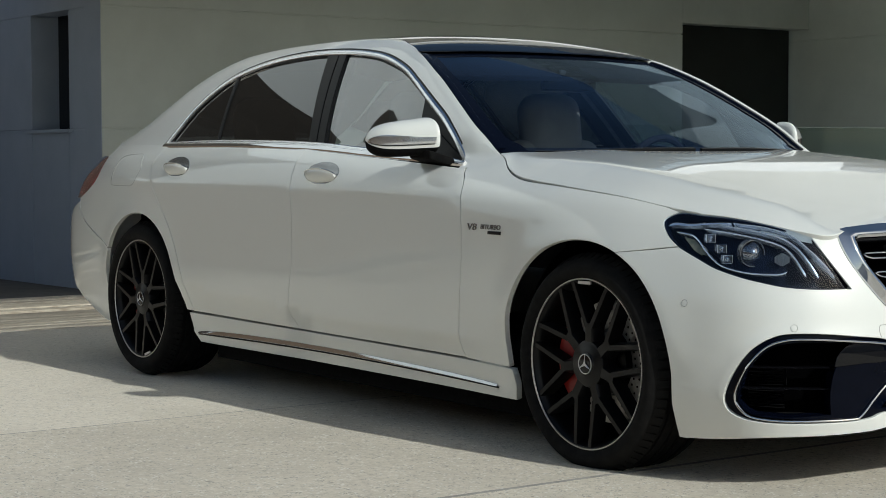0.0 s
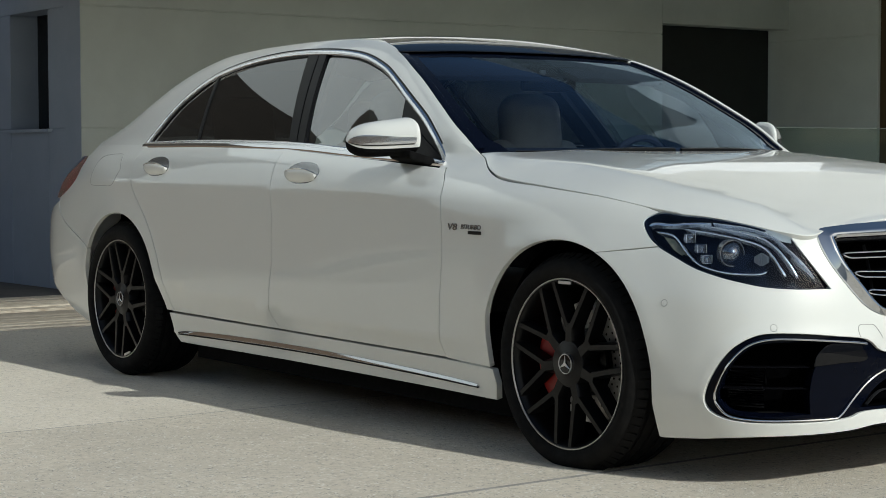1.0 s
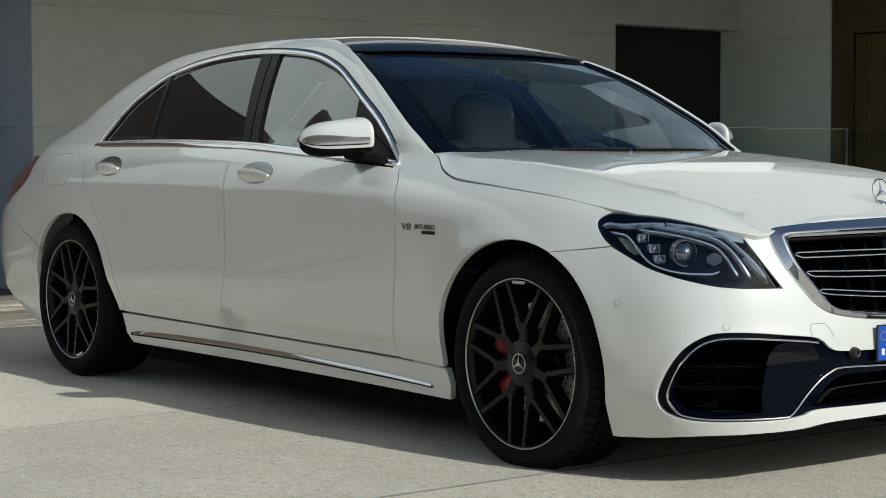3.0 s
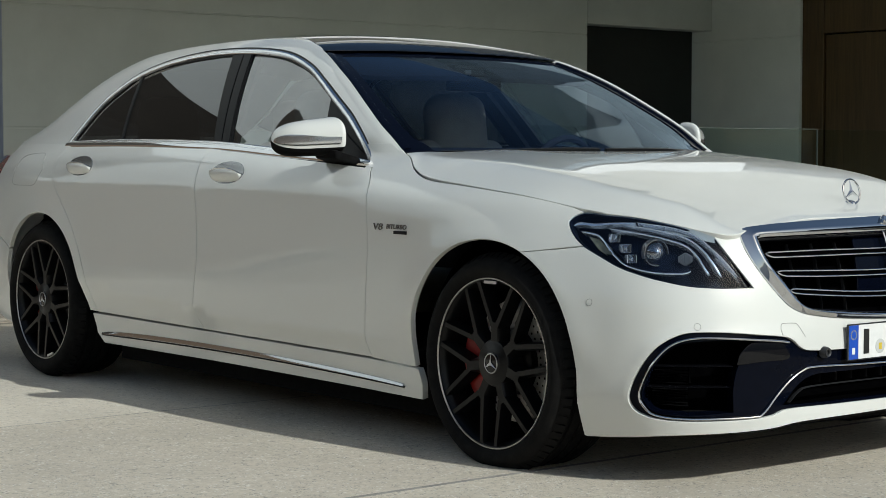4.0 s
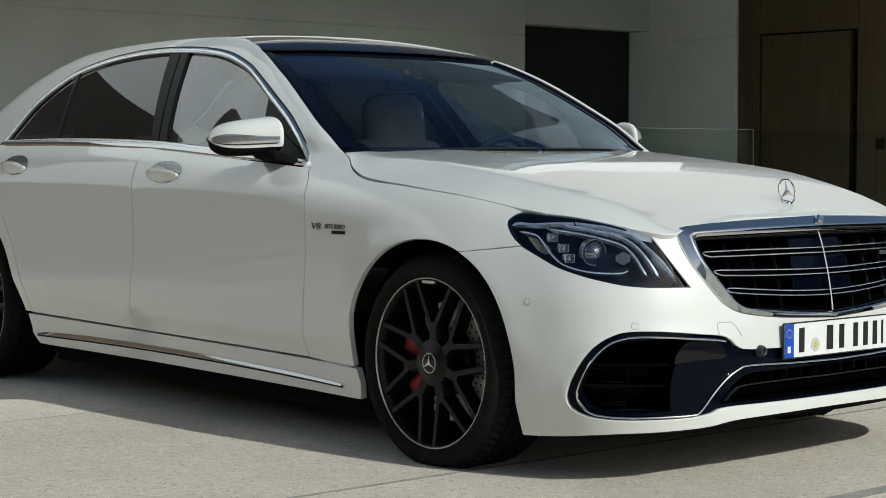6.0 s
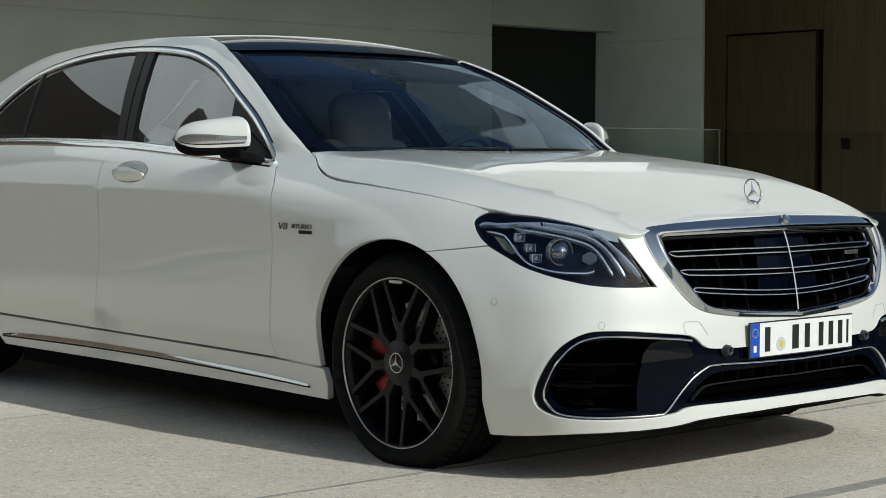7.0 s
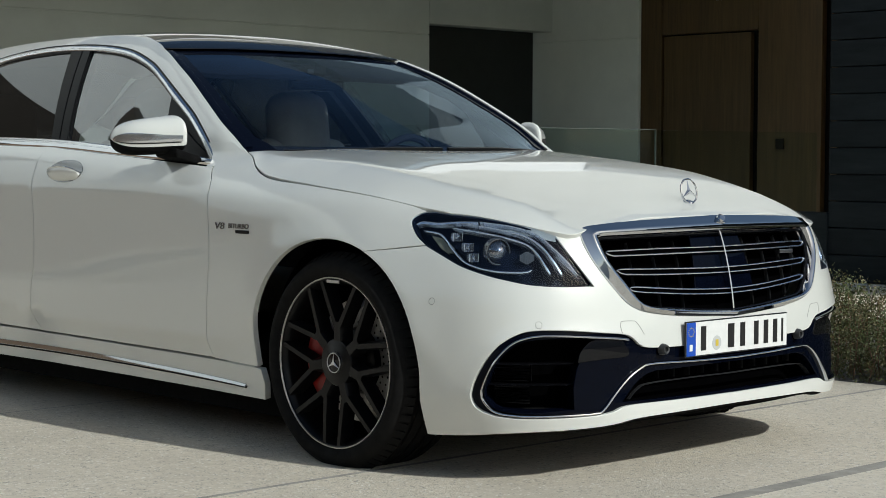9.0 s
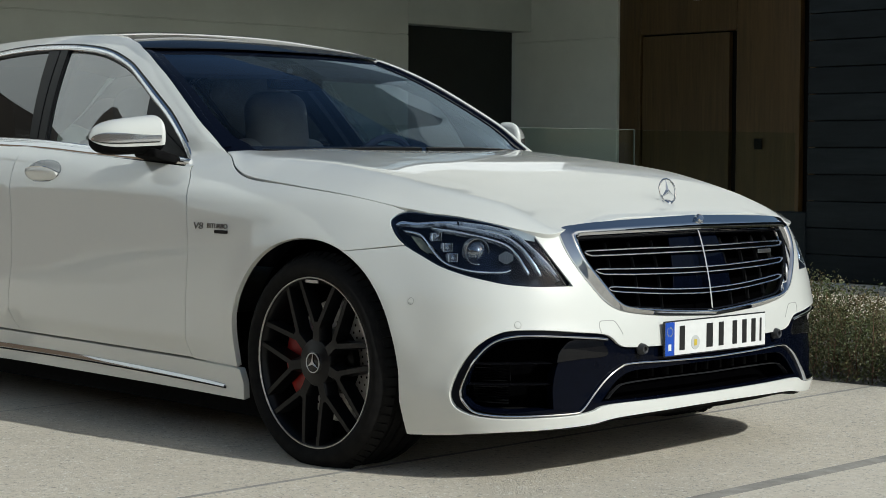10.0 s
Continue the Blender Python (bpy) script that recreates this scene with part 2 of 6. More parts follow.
def area2(p):
    return float(np.sum(p[:, 0] * np.roll(p[:, 1], -1) - np.roll(p[:, 0], -1) * p[:, 1]))


def inset(poly, d):
    """The outline moved inwards by d."""
    p = poly if area2(poly) > 0 else poly[::-1]
    a, b, c = np.roll(p, 1, 0), p, np.roll(p, -1, 0)
    e1, e2 = b - a, c - b
    n1 = np.stack([-e1[:, 1], e1[:, 0]], 1) / np.maximum(np.linalg.norm(e1, axis=1), 1e-9)[:, None]
    n2 = np.stack([-e2[:, 1], e2[:, 0]], 1) / np.maximum(np.linalg.norm(e2, axis=1), 1e-9)[:, None]
    n = n1 + n2
    n /= np.maximum(np.linalg.norm(n, axis=1), 1e-9)[:, None]
    return b + n * (d / np.maximum((n * n1).sum(1), 0.5))[:, None]


def outline(*pieces):
    """A closed outline out of open runs of points, with doubled points taken out."""
    p = np.vstack([np.array(q, float) for q in pieces])
    keep = np.hypot(*(p - np.roll(p, 1, 0)).T) > 1e-5
    return p[keep]


HEART = np.array([1.4, 0.0, 0.62])


def skin(surface, a, b, lift=0.0):
    """Places and outward normals of a surface at (a, b)."""
    p = surface(a, b)
    e = 1.5e-3
    n = np.cross(surface(a + e, b) - surface(a - e, b), surface(a, b + e) - surface(a, b - e))
    n /= np.maximum(np.linalg.norm(n, axis=-1), 1e-12)[..., None]
    n *= np.where((n * (p - HEART)).sum(-1) < 0, -1, 1)[..., None]
    return p + n * lift, n


def panel(name, surface, poly, mat, parent, label="", holes=(), step=0.035, gap=0.0028, depth=0.022, lift=0.0, twin="pair", open_at=None, soften=None):
    """A sheet of the surface inside an outline, with turned-in edges. twin: 'pair' builds the mirrored one as a second part, 'one' joins both, 'none'."""
    flush = [(np.abs(poly[:, c] - v) < 1e-9, c, v) for c, v in ((0, 0.0), (1, 0.0), (0, ARC[-1]))] if twin == "one" else []
    if area2(poly) < 0:
        poly, flush = poly[::-1], [(k[::-1], c, v) for k, c, v in flush]
    moved = inset(poly, gap)
    for k, c, v in flush:
        moved[k, c] = v
    poly = resample(moved, step)
    holes = [resample(inset(h, -gap), step) for h in holes]
    loops = [poly] + holes
    lo, hi = poly.min(0), poly.max(0)
    gx, gy = np.meshgrid(np.arange(lo[0] + step / 2, hi[0], step), np.arange(lo[1] + step / 2, hi[1], step))
    g = np.stack([gx.ravel(), gy.ravel()], 1)
    ok = inside(poly, g)
    for h in holes:
        ok &= ~inside(h, g)
    g = g[ok]
    rim = np.vstack(loops)
    if len(g):
        near = np.min(np.hypot(g[:, None, 0] - rim[None, :, 0], g[:, None, 1] - rim[None, :, 1]), 1)
        g = g[near > step * 0.45]
    pts = np.vstack([rim, g])
    edges, k = [], 0
    for lp in loops:
        edges += [(k + i, k + (i + 1) % len(lp)) for i in range(len(lp))]
        k += len(lp)
    v2, _, tris, _, _, _ = mathutils.geometry.delaunay_2d_cdt([Vector(p) for p in pts], edges, [], 0, 1e-7)
    v2 = np.array([tuple(v) for v in v2])
    tris = np.array([tuple(t) for t in tris])
    mid = v2[tris].mean(1)
    ok = inside(poly, mid)
    for h in holes:
        ok &= ~inside(h, mid)
    tris = tris[ok]
    p, n = skin(surface, v2[:, 0], v2[:, 1], lift)
    if soften:
        n = soften(p, n)
    t3 = p[tris]
    flip = (np.cross(t3[:, 1] - t3[:, 0], t3[:, 2] - t3[:, 0]) * n[tris[:, 0]]).sum(1) < 0
    tris[flip] = tris[flip][:, ::-1]
    verts, norms, faces = [p], [n], [tuple(t) for t in tris]
    base = len(p)
    for q, lp in enumerate(loops):
        if depth <= 0:
            break
        e, m = skin(surface, lp[:, 0], lp[:, 1], lift)
        along = np.roll(e, -1, 0) - np.roll(e, 1, 0)
        out = np.cross(along, m)
        out /= np.maximum(np.linalg.norm(out, axis=1), 1e-12)[:, None]
        c = e.mean(0)
        if ((out * (e - c)).sum() < 0) != (q > 0):
            out = -out
        c1, c2 = e - m * 0.0036 + out * 0.0016, e - m * depth
        L = len(lp)
        shut = np.zeros(L, bool) if open_at is None else np.array([open_at(*ab) for ab in lp])
        verts += [e, c1, c2]
        norms += [m, out, out]
        for i in range(L):
            j = (i + 1) % L
            if shut[i] and shut[j]:
                continue
            for r in (0, 1):
                f = (base + r * L + i, base + r * L + j, base + (r + 1) * L + j, base + (r + 1) * L + i)
                w = np.cross(([e, c1][r])[j] - ([e, c1][r])[i], ([c1, c2][r])[i] - ([e, c1][r])[i])
                faces.append(f if w @ out[i] > 0 else f[::-1])
        base += 3 * L
    verts, norms = np.vstack(verts), np.vstack(norms)
    flipy = np.array([1, -1, 1])
    if twin == "one":
        k = len(verts)
        faces = faces + [tuple(k + i for i in f[::-1]) for f in faces]
        verts, norms = np.vstack([verts, verts * flipy]), np.vstack([norms, norms * flipy])
    ob = mesh_part(name, verts, faces, mat, parent, label, norms)
    if twin == "pair":
        mesh_part(name, verts * flipy, [f[::-1] for f in faces], mat, parent, label, norms * flipy)
    return ob


def ribbon(name, rail, section, mat, parent, label="", closed=False, twin="pair", up=None, smooth=True, cap=True):
    """A section, a closed outline in (out, up) metres, carried along a 3D line; out is turned from the heart of the car or given by up()."""
    rail = np.array(rail, float)
    sec = np.array(section, float)
    t = np.gradient(rail, axis=0)
    if closed:
        t = np.roll(rail, -1, 0) - np.roll(rail, 1, 0)
    t /= np.maximum(np.linalg.norm(t, axis=1), 1e-9)[:, None]
    o = up(rail) if up else rail - HEART
    o = o - (o * t).sum(1)[:, None] * t
    o /= np.maximum(np.linalg.norm(o, axis=1), 1e-9)[:, None]
    w = np.cross(t, o)
    verts = (rail[:, None] + o[:, None] * sec[None, :, :1] + w[:, None] * sec[None, :, 1:]).reshape(-1, 3)
    n, k = len(rail), len(sec)
    faces = [(i * k + a, i * k + (a + 1) % k, ((i + 1) % n) * k + (a + 1) % k, ((i + 1) % n) * k + a) for i in range(n if closed else n - 1) for a in range(k)]
    if cap and not closed:
        faces += [tuple(range(k))[::-1], tuple((n - 1) * k + a for a in range(k))]
    made = []
    for sgn in ((1, -1) if twin == "pair" else (1,)):
        bm = bmesh.new()
        vs = [bm.verts.new((v[0], v[1] * sgn, v[2])) for v in verts]
        for f in faces:
            bm.faces.new([vs[i] for i in f])
        made.append(part(name, bm, mat, parent, label, smooth))
    return made[0]


def round_section(w, h, n=10):
    return [(w / 2 * math.cos(2 * math.pi * i / n), h / 2 * math.sin(2 * math.pi * i / n)) for i in range(n)]


def lathe_bm(profile, n=64, bm=None, close=False):
    """Turns a profile of (radius, y) about the y axis."""
    own = bm or bmesh.new()
    rings = [[own.verts.new((r * math.cos(2 * math.pi * i / n), y, r * math.sin(2 * math.pi * i / n))) for i in range(n)] for r, y in profile]
    pairs = list(zip(rings[:-1], rings[1:])) + ([(rings[-1], rings[0])] if close else [])
    for a, b in pairs:
        for i in range(n):
            own.faces.new((a[i], a[(i + 1) % n], b[(i + 1) % n], b[i]))
    return own


def thing(name, label, category, at=(0, 0, 0), group="", kind=""):
    e = new(name)
    e.location = at
    return tagged(e, label, category, group, kind)


def pchip(xs, ys):
    """A smooth curve through (xs, ys) that does not overshoot."""
    xs, ys = np.array(xs, float), np.array(ys, float)
    h = np.diff(xs)
    d = np.diff(ys) / h
    m = np.zeros(len(xs))
    w1, w2 = 2 * h[1:] + h[:-1], h[1:] + 2 * h[:-1]
    same = d[1:] * d[:-1] > 0
    a, b = np.where(same, d[:-1], 1), np.where(same, d[1:], 1)
    m[1:-1] = np.where(same, (w1 + w2) / (w1 / a + w2 / b), 0)
    m[0], m[-1] = d[0], d[-1]

    def f(x):
        x = np.clip(np.asarray(x, float), xs[0], xs[-1])
        i = np.clip(np.searchsorted(xs, x) - 1, 0, len(h) - 1)
        t = (x - xs[i]) / h[i]
        return ys[i] * (2 * t**3 - 3 * t * t + 1) + h[i] * m[i] * (t**3 - 2 * t * t + t) + ys[i + 1] * (3 * t * t - 2 * t**3) + h[i] * m[i + 1] * (t**3 - t * t)
    return f


def catmull(pts, n=8):
    """A smooth open curve through points of any dimension, n steps a span."""
    p = np.array(pts, float)
    q = np.vstack([2 * p[0] - p[1], p, 2 * p[-1] - p[-2]])
    out = []
    for i in range(1, len(q) - 2):
        for k in range(n):
            t = k / n
            out.append(0.5 * (2 * q[i] + (q[i + 1] - q[i - 1]) * t + (2 * q[i - 1] - 5 * q[i] + 4 * q[i + 1] - q[i + 2]) * t * t + (3 * q[i] - q[i - 1] - 3 * q[i + 1] + q[i + 2]) * t**3))
    out.append(p[-1])
    return np.array(out)


# ---- the car's surfaces: x ahead, rear axle at 0, front axle at 3.165, right side at negative y ----
PLAN = catmull([(4.035, 0), (4.03, -0.2), (4.012, -0.4), (3.975, -0.58), (3.90, -0.735), (3.78, -0.845), (3.6, -0.905), (3.35, -0.937), (3.0, -0.948), (2.4, -0.948), (1.5, -0.948), (0.6, -0.948),
                (0.0, -0.947), (-0.35, -0.94), (-0.65, -0.918), (-0.9, -0.868), (-1.07, -0.775), (-1.18, -0.62), (-1.235, -0.4), (-1.255, -0.2), (-1.26, 0)], 24)
ARC = np.concatenate([[0], np.cumsum(np.hypot(*np.diff(PLAN, axis=0).T))])
NORM = np.gradient(PLAN, ARC, axis=0) @ np.array([[0, -1], [1, 0]])
NORM *= np.sign((NORM * (PLAN - [1.4, 0])).sum(1))[:, None]
NORM /= np.linalg.norm(NORM, axis=1)[:, None]


def s_x(x):
    """Arc length from the nose at which the side stands at x."""
    return np.interp(-np.asarray(x, float), -PLAN[:, 0], ARC)


# how far the skin stands in from the plan's outline, by height, at stations along it
ZS = [0.15, 0.20, 0.26, 0.32, 0.42, 0.55, 0.70, 0.80, 0.86, 0.90, 0.94, 0.98, 1.02, 1.06]
STATIONS = [
    (0.0, [-.03, -.005, 0, -.005, -.006, -.018, -.05, -.09, -.14, -.2, -.3, -.4, -.5, -.6]),
    (0.45, [-.03, -.005, 0, -.005, -.006, -.02, -.055, -.1, -.16, -.22, -.3, -.4, -.5, -.6]),
    (0.85, [-.04, -.02, -.005, 0, 0, -.014, -.06, -.12, -.19, -.25, -.3, -.4, -.5, -.6]),
    (1.15, [-.06, -.04, -.02, -.005, 0, -.008, -.04, -.09, -.15, -.21, -.28, -.35, -.45, -.55]),
    (1.45, [-.07, -.055, -.04, -.025, -.012, -.005, -.012, -.04, -.075, -.12, -.18, -.25, -.3, -.4]),
    (1.80, [-.06, -.05, -.04, -.03, -.018, -.005, -.001, -.0065, -.024, -.064, -.126, -.2, -.28, -.35]),
    (2.40, [-.075, -.065, -.055, -.043, -.020, -.004, -.001, -.0032, -.0078, -.0165, -.040, -.082, -.14, -.22]),
    (3.40, [-.085, -.07, -.06, -.045, -.017, 0, -.0012, -.004, -.0075, -.0115, -.020, -.034, -.066, -.11]),
    (4.60, [-.085, -.07, -.06, -.045, -.017, 0, -.0012, -.004, -.0075, -.0115, -.020, -.034, -.066, -.11]),
    (5.00, [-.06, -.05, -.04, -.032, -.02, -.006, 0, -.002, -.006, -.010, -.02, -.042, -.08, -.122]),
    (5.45, [-.11, -.08, -.05, -.03, -.014, -.003, -.003, -.02, -.034, -.052, -.08, -.115, -.155, -.20]),
    (5.85, [-.16, -.1, -.06, -.035, -.012, 0, -.010, -.06, -.10, -.13, -.17, -.22, -.27, -.33]),
    (6.30, [-.2, -.13, -.08, -.04, -.012, 0, -.012, -.06, -.10, -.13, -.17, -.22, -.27, -.33]),
    (6.90, [-.2, -.13, -.08, -.04, -.012, 0, -.012, -.06, -.10, -.13, -.17, -.22, -.27, -.33]),
]
_SS = np.array([a for a, _ in STATIONS])
_PF = [pchip(ZS, o) for _, o in STATIONS]


def body(s, z):
    """The lower skin at arc length s from the nose and height z."""
    s, z = np.broadcast_arrays(np.asarray(s, float), np.asarray(z, float))
    v = np.array([f(z) for f in _PF])
    i = np.clip(np.searchsorted(_SS, s) - 1, 0, len(_SS) - 2)
    h = _SS[i + 1] - _SS[i]
    t = np.clip((s - _SS[i]) / h, 0, 1)

    def at(k):
        return np.take_along_axis(v, np.clip(k, 0, len(_SS) - 1)[None], 0)[0]

    def tan(k):
        a, b = np.clip(k - 1, 0, len(_SS) - 1), np.clip(k + 1, 0, len(_SS) - 1)
        return (at(b) - at(a)) / (_SS[b] - _SS[a])
    o = at(i) * (2 * t**3 - 3 * t * t + 1) + h * tan(i) * (t**3 - 2 * t * t + t) + at(i + 1) * (3 * t * t - 2 * t**3) + h * tan(i + 1) * (t**3 - t * t)
    # crease low on the doors and a soft shoulder line through the handles
    along = np.clip((s - 2.0) / 0.25, 0, 1) * np.clip((4.6 - s) / 0.5, 0, 1)
    low = np.interp(s, [2.2, 3.35, 4.2], [0.378, 0.405, 0.455])
    o = o + 0.011 * along * np.exp(-np.sqrt((z - low)**2 + 9e-6) / np.where(z > low, 0.075, 0.03))
    line = np.interp(s, [1.9, 2.6, 3.3, 4.6], [0.872, 0.868, 0.876, 0.90])
    fade = np.clip((s - 1.5) / 0.5, 0, 1) * np.clip((5.2 - s) / 0.5, 0, 1)
    o = o + 0.0045 * fade * np.exp(-np.abs(z - line) / 0.05)
    px, py = np.interp(s, ARC, PLAN[:, 0]), np.interp(s, ARC, PLAN[:, 1])
    # soft flare round the wheel arches
    for ax in (3.155, 0.035):
        r = np.hypot(px - ax, z - 0.352)
        o = o + 0.011 * np.exp(-((r - 0.385) / 0.07)**2) * np.clip((z - 0.36) / 0.12, 0, 1)
    nx, ny = np.interp(s, ARC, NORM[:, 0]), np.interp(s, ARC, NORM[:, 1])
    return np.stack([px + nx * o, py + ny * o, z], -1)


def side(x, z):
    """The lower skin of the right side, by x of the plan's outline and height."""
    return body(s_x(x), z)


def flat_y(x, z):
    return 0.868 - 0.42 * (z - 0.95) - 0.35 * (z - 0.95)**2 - 0.05 * np.clip(x - 1.4, 0, 2)**2 - 0.11 * np.clip(-x + 0.1, 0, 2)**2


def swell(x, z):
    """Bulge of the cabin side towards the windscreen pillar."""
    a, b, c = np.clip((x - 1.66) / 0.34, 0, 1), np.clip((2.56 - x) / 0.20, 0, 1), np.clip((z - 0.97) / 0.17, 0, 1)
    return 0.026 * a * a * (3 - 2 * a) * b * b * (3 - 2 * b) * c * c * (3 - 2 * c)


def cabin_y(x, z):
    return flat_y(x, z) + swell(x, z)


def cabin(x, z):
    """The side of the cabin: windows, pillars and roof rail."""
    x, z = np.broadcast_arrays(np.asarray(x, float), np.asarray(z, float))
    return np.stack([x, -cabin_y(x, z), z], -1)


rail_z = pchip([-1.0, -0.75, -0.5, -0.25, -0.08, 0.075, 0.246, 0.438, 0.755, 1.1, 1.39, 1.57, 1.775, 2.0, 2.24, 2.4, 2.53, 2.7],
               [0.985, 1.012, 1.066, 1.143, 1.238, 1.33, 1.402, 1.447, 1.470, 1.476, 1.470, 1.453, 1.407, 1.318, 1.190, 1.094, 1.009, 0.93])
ridge_z = pchip([-1.0, -0.85, -0.6, -0.3, -0.05, 0.2, 0.5, 0.9, 1.2, 1.5, 1.75, 2.0, 2.25, 2.5, 2.75],
                [1.02, 1.055, 1.18, 1.315, 1.413, 1.472, 1.504, 1.517, 1.515, 1.493, 1.436, 1.355, 1.252, 1.142, 1.022])


def top(x, y):
    """Windscreen, roof and rear window."""
    x, y = np.broadcast_arrays(np.asarray(x, float), np.asarray(y, float))
    e, c = rail_z(x), ridge_z(x)
    u = np.abs(y) / np.maximum(cabin_y(x, e), 0.3)
    return np.stack([x, y, c - (c - e) * u**2.4], -1)


hood_mid = pchip([2.3, 2.6, 2.9, 3.2, 3.5, 3.7, 3.85, 3.93, 3.98], [1.045, 1.03, 1.007, 0.9755, 0.930, 0.889, 0.852, 0.822, 0.795])
SEAM_X = [2.4, 2.557, 2.653, 2.743, 2.983, 3.249, 3.466, 3.63, 3.75, 3.84, 3.90, 4.0]
seam_y = pchip(SEAM_X, [0.752, 0.781, 0.831, 0.853, 0.857, 0.849, 0.815, 0.77, 0.719, 0.66, 0.60, 0.5])
seam_z = pchip(SEAM_X, [1.03, 1.006, 0.963, 0.936, 0.909, 0.881, 0.846, 0.823, 0.804, 0.784, 0.775, 0.74])


def hood_at(x, y):
    """The hood, with a soft raised middle."""
    x, y = np.broadcast_arrays(np.asarray(x, float), np.asarray(y, float))
    u = np.abs(y) / seam_y(x)
    c, e = hood_mid(x), seam_z(x)
    ridge = 0.003 * np.exp(-((u - 0.55) / 0.12)**2)
    # crease along the sides of the raised middle, nearest the edge at the windscreen
    d = u - np.interp(x, [2.64, 2.81, 3.06, 3.29, 3.6], [0.90, 0.845, 0.80, 0.76, 0.72])
    ridge = ridge + 0.005 * np.exp(-np.sqrt(d * d + 0.0009) / 0.07) * np.clip((3.7 - x) / 0.3, 0, 1)
    bend = np.interp(x, [2.5, 2.75, 3.35, 3.65, 3.85], [6.0, 6.2, 6.4, 5.0, 3.0])
    # the front corners roll down to the grille
    roll = 0.007 * np.clip((x - 3.80) / 0.085, 0, 1)**2 * ((lambda v: v * v * (3 - 2 * v))(np.clip((np.abs(y) - 0.25) / 0.32, 0, 1))) * np.clip((0.665 - np.abs(y)) / 0.05, 0, 1)
    return np.stack([x, y, c - (c - e) * u**bend + ridge - roll], -1)


def hood_crease(x, y):
    """The hood with its raised middle bounded by a crisp crease on each side."""
    x, y = np.broadcast_arrays(np.asarray(x, float), np.asarray(y, float))
    u = np.abs(y) / seam_y(x)
    c, e = hood_mid(x), seam_z(x)
    at = np.interp(x, [2.60, 2.81, 3.0, 3.23, 3.44, 3.71, 3.9], [0.90, 0.83, 0.80, 0.82, 0.84, 0.83, 0.80])
    d = u - at
    past = (np.sqrt(d * d + 0.0010) + d) / 2 / (1 - at)
    crest = 0.0042 * np.exp(-np.sqrt(d * d + 0.0008) / 0.06) * np.clip((x - 2.85) / 0.2, 0, 1)
    return np.stack([x, y, c - (c - e) * (0.9 * past**1.35 + 0.1 * u**4) + crest], -1)


def hood_light(p, n):
    """Lets the light break along the bonnet creases."""
    x = np.where(p[:, 0] < 3.70, p[:, 0], 3.70 + (p[:, 0] - 3.70) * 0.75)
    m = skin(hood_crease, x, p[:, 1] * np.clip(1 - (p[:, 0] - 3.70) * 0.5, 0.85, 1))[1]
    w = (np.clip((0.985 - np.abs(p[:, 1]) / seam_y(p[:, 0])) / 0.05, 0, 1) * np.clip((3.93 - p[:, 0]) / 0.06, 0, 1))[:, None]
    q = n * (1 - w) + m * w
    return q / np.linalg.norm(q, axis=1)[:, None]


# ---- the setting ----
def setting(name, bm, mat, label, category):
    return tagged(part(name, bm, mat), label, category, kind="structure")


# ground: one sheet to the horizon, with concrete strips of paving on it
bm = bmesh.new()
bmesh.ops.create_grid(bm, x_segments=4, y_segments=4, size=1500)
bmesh.ops.translate(bm, verts=bm.verts, vec=(0, 0, -0.012))
ground = setting("ground", bm, JOINT, "grey sandy bedding under pale concrete paving", "ground")
PAVING_LINES = [-30.0, -22.0, -15.0, -10.0, -7.4, -2.48, 1.38, 3.33, 4.37, 6.1, 8.0, 10.0, 13.0, 18.0, 26.0]
JOINT_HALF = {4.37: 0.033, 3.33: 0.011, 1.38: 0.003}
paving = setting("pavement", box_bm(-40, 40, -40, 40, -0.30, -0.02), JOINT, "forecourt of wide pale concrete slabs with dark joints", "pavement")
for a, b in zip(PAVING_LINES[:-1], PAVING_LINES[1:]):
    wide, wide2 = JOINT_HALF.get(a, 0.0045), JOINT_HALF.get(b, 0.0045)
    if a == -7.4:
        continue
    for y0, y1 in ((-30, 2.02), (2.032, 30)):
        if y0 > 0 and a > 1.3:
            continue
        part("joint_strip", box_bm(b - wide2, b + wide2, y0, y1, -0.05, 0.0006), BAND, paving)
        part("slab", box_bm(a + wide, b - wide2, y0, y1, -0.10, 0.0), PALE_CONCRETE if a in (-2.48, 4.37) else CONCRETE, paving)

part("kerb_strip", box_bm(-5.005, -4.80, -30, 1.29, -0.10, 0.004, 0.006), PALE_CONCRETE, paving, "pale concrete edging beside the boards")
part("border_strip", box_bm(-7.39, -5.015, -30, 1.29, -0.10, -0.002, 0.006), SHADE_STRIP, paving, "paving strip along the house wall, darkened for its shade")
rng_b = random.Random(3)
for k in range(16):
    x0 = -4.79 + 0.1445 * k
    ends = [-20.0, -9.0 + rng_b.uniform(-1, 1), -5.2 + rng_b.uniform(-1.2, 1.2), -1.6 + rng_b.uniform(-1.2, 0.9), 1.3]
    for y0, y1 in zip(ends[:-1], ends[1:]):
        skew = rng_b.uniform(0.0, 0.012)
        part("board", box_bm(x0 + skew, x0 + 0.137 - rng_b.uniform(0.0, 0.012), y0 + 0.004, y1 - 0.004, -0.06, 0.002 + rng_b.uniform(-0.010, 0.006), 0.006, segments=1), BOARD, paving)

# the forecourt falls gently from the car's front to its tail
for sheet in (ground, paving):
    sheet.rotation_euler = (0, -0.0095, 0)
    sheet.location.z = 0.003

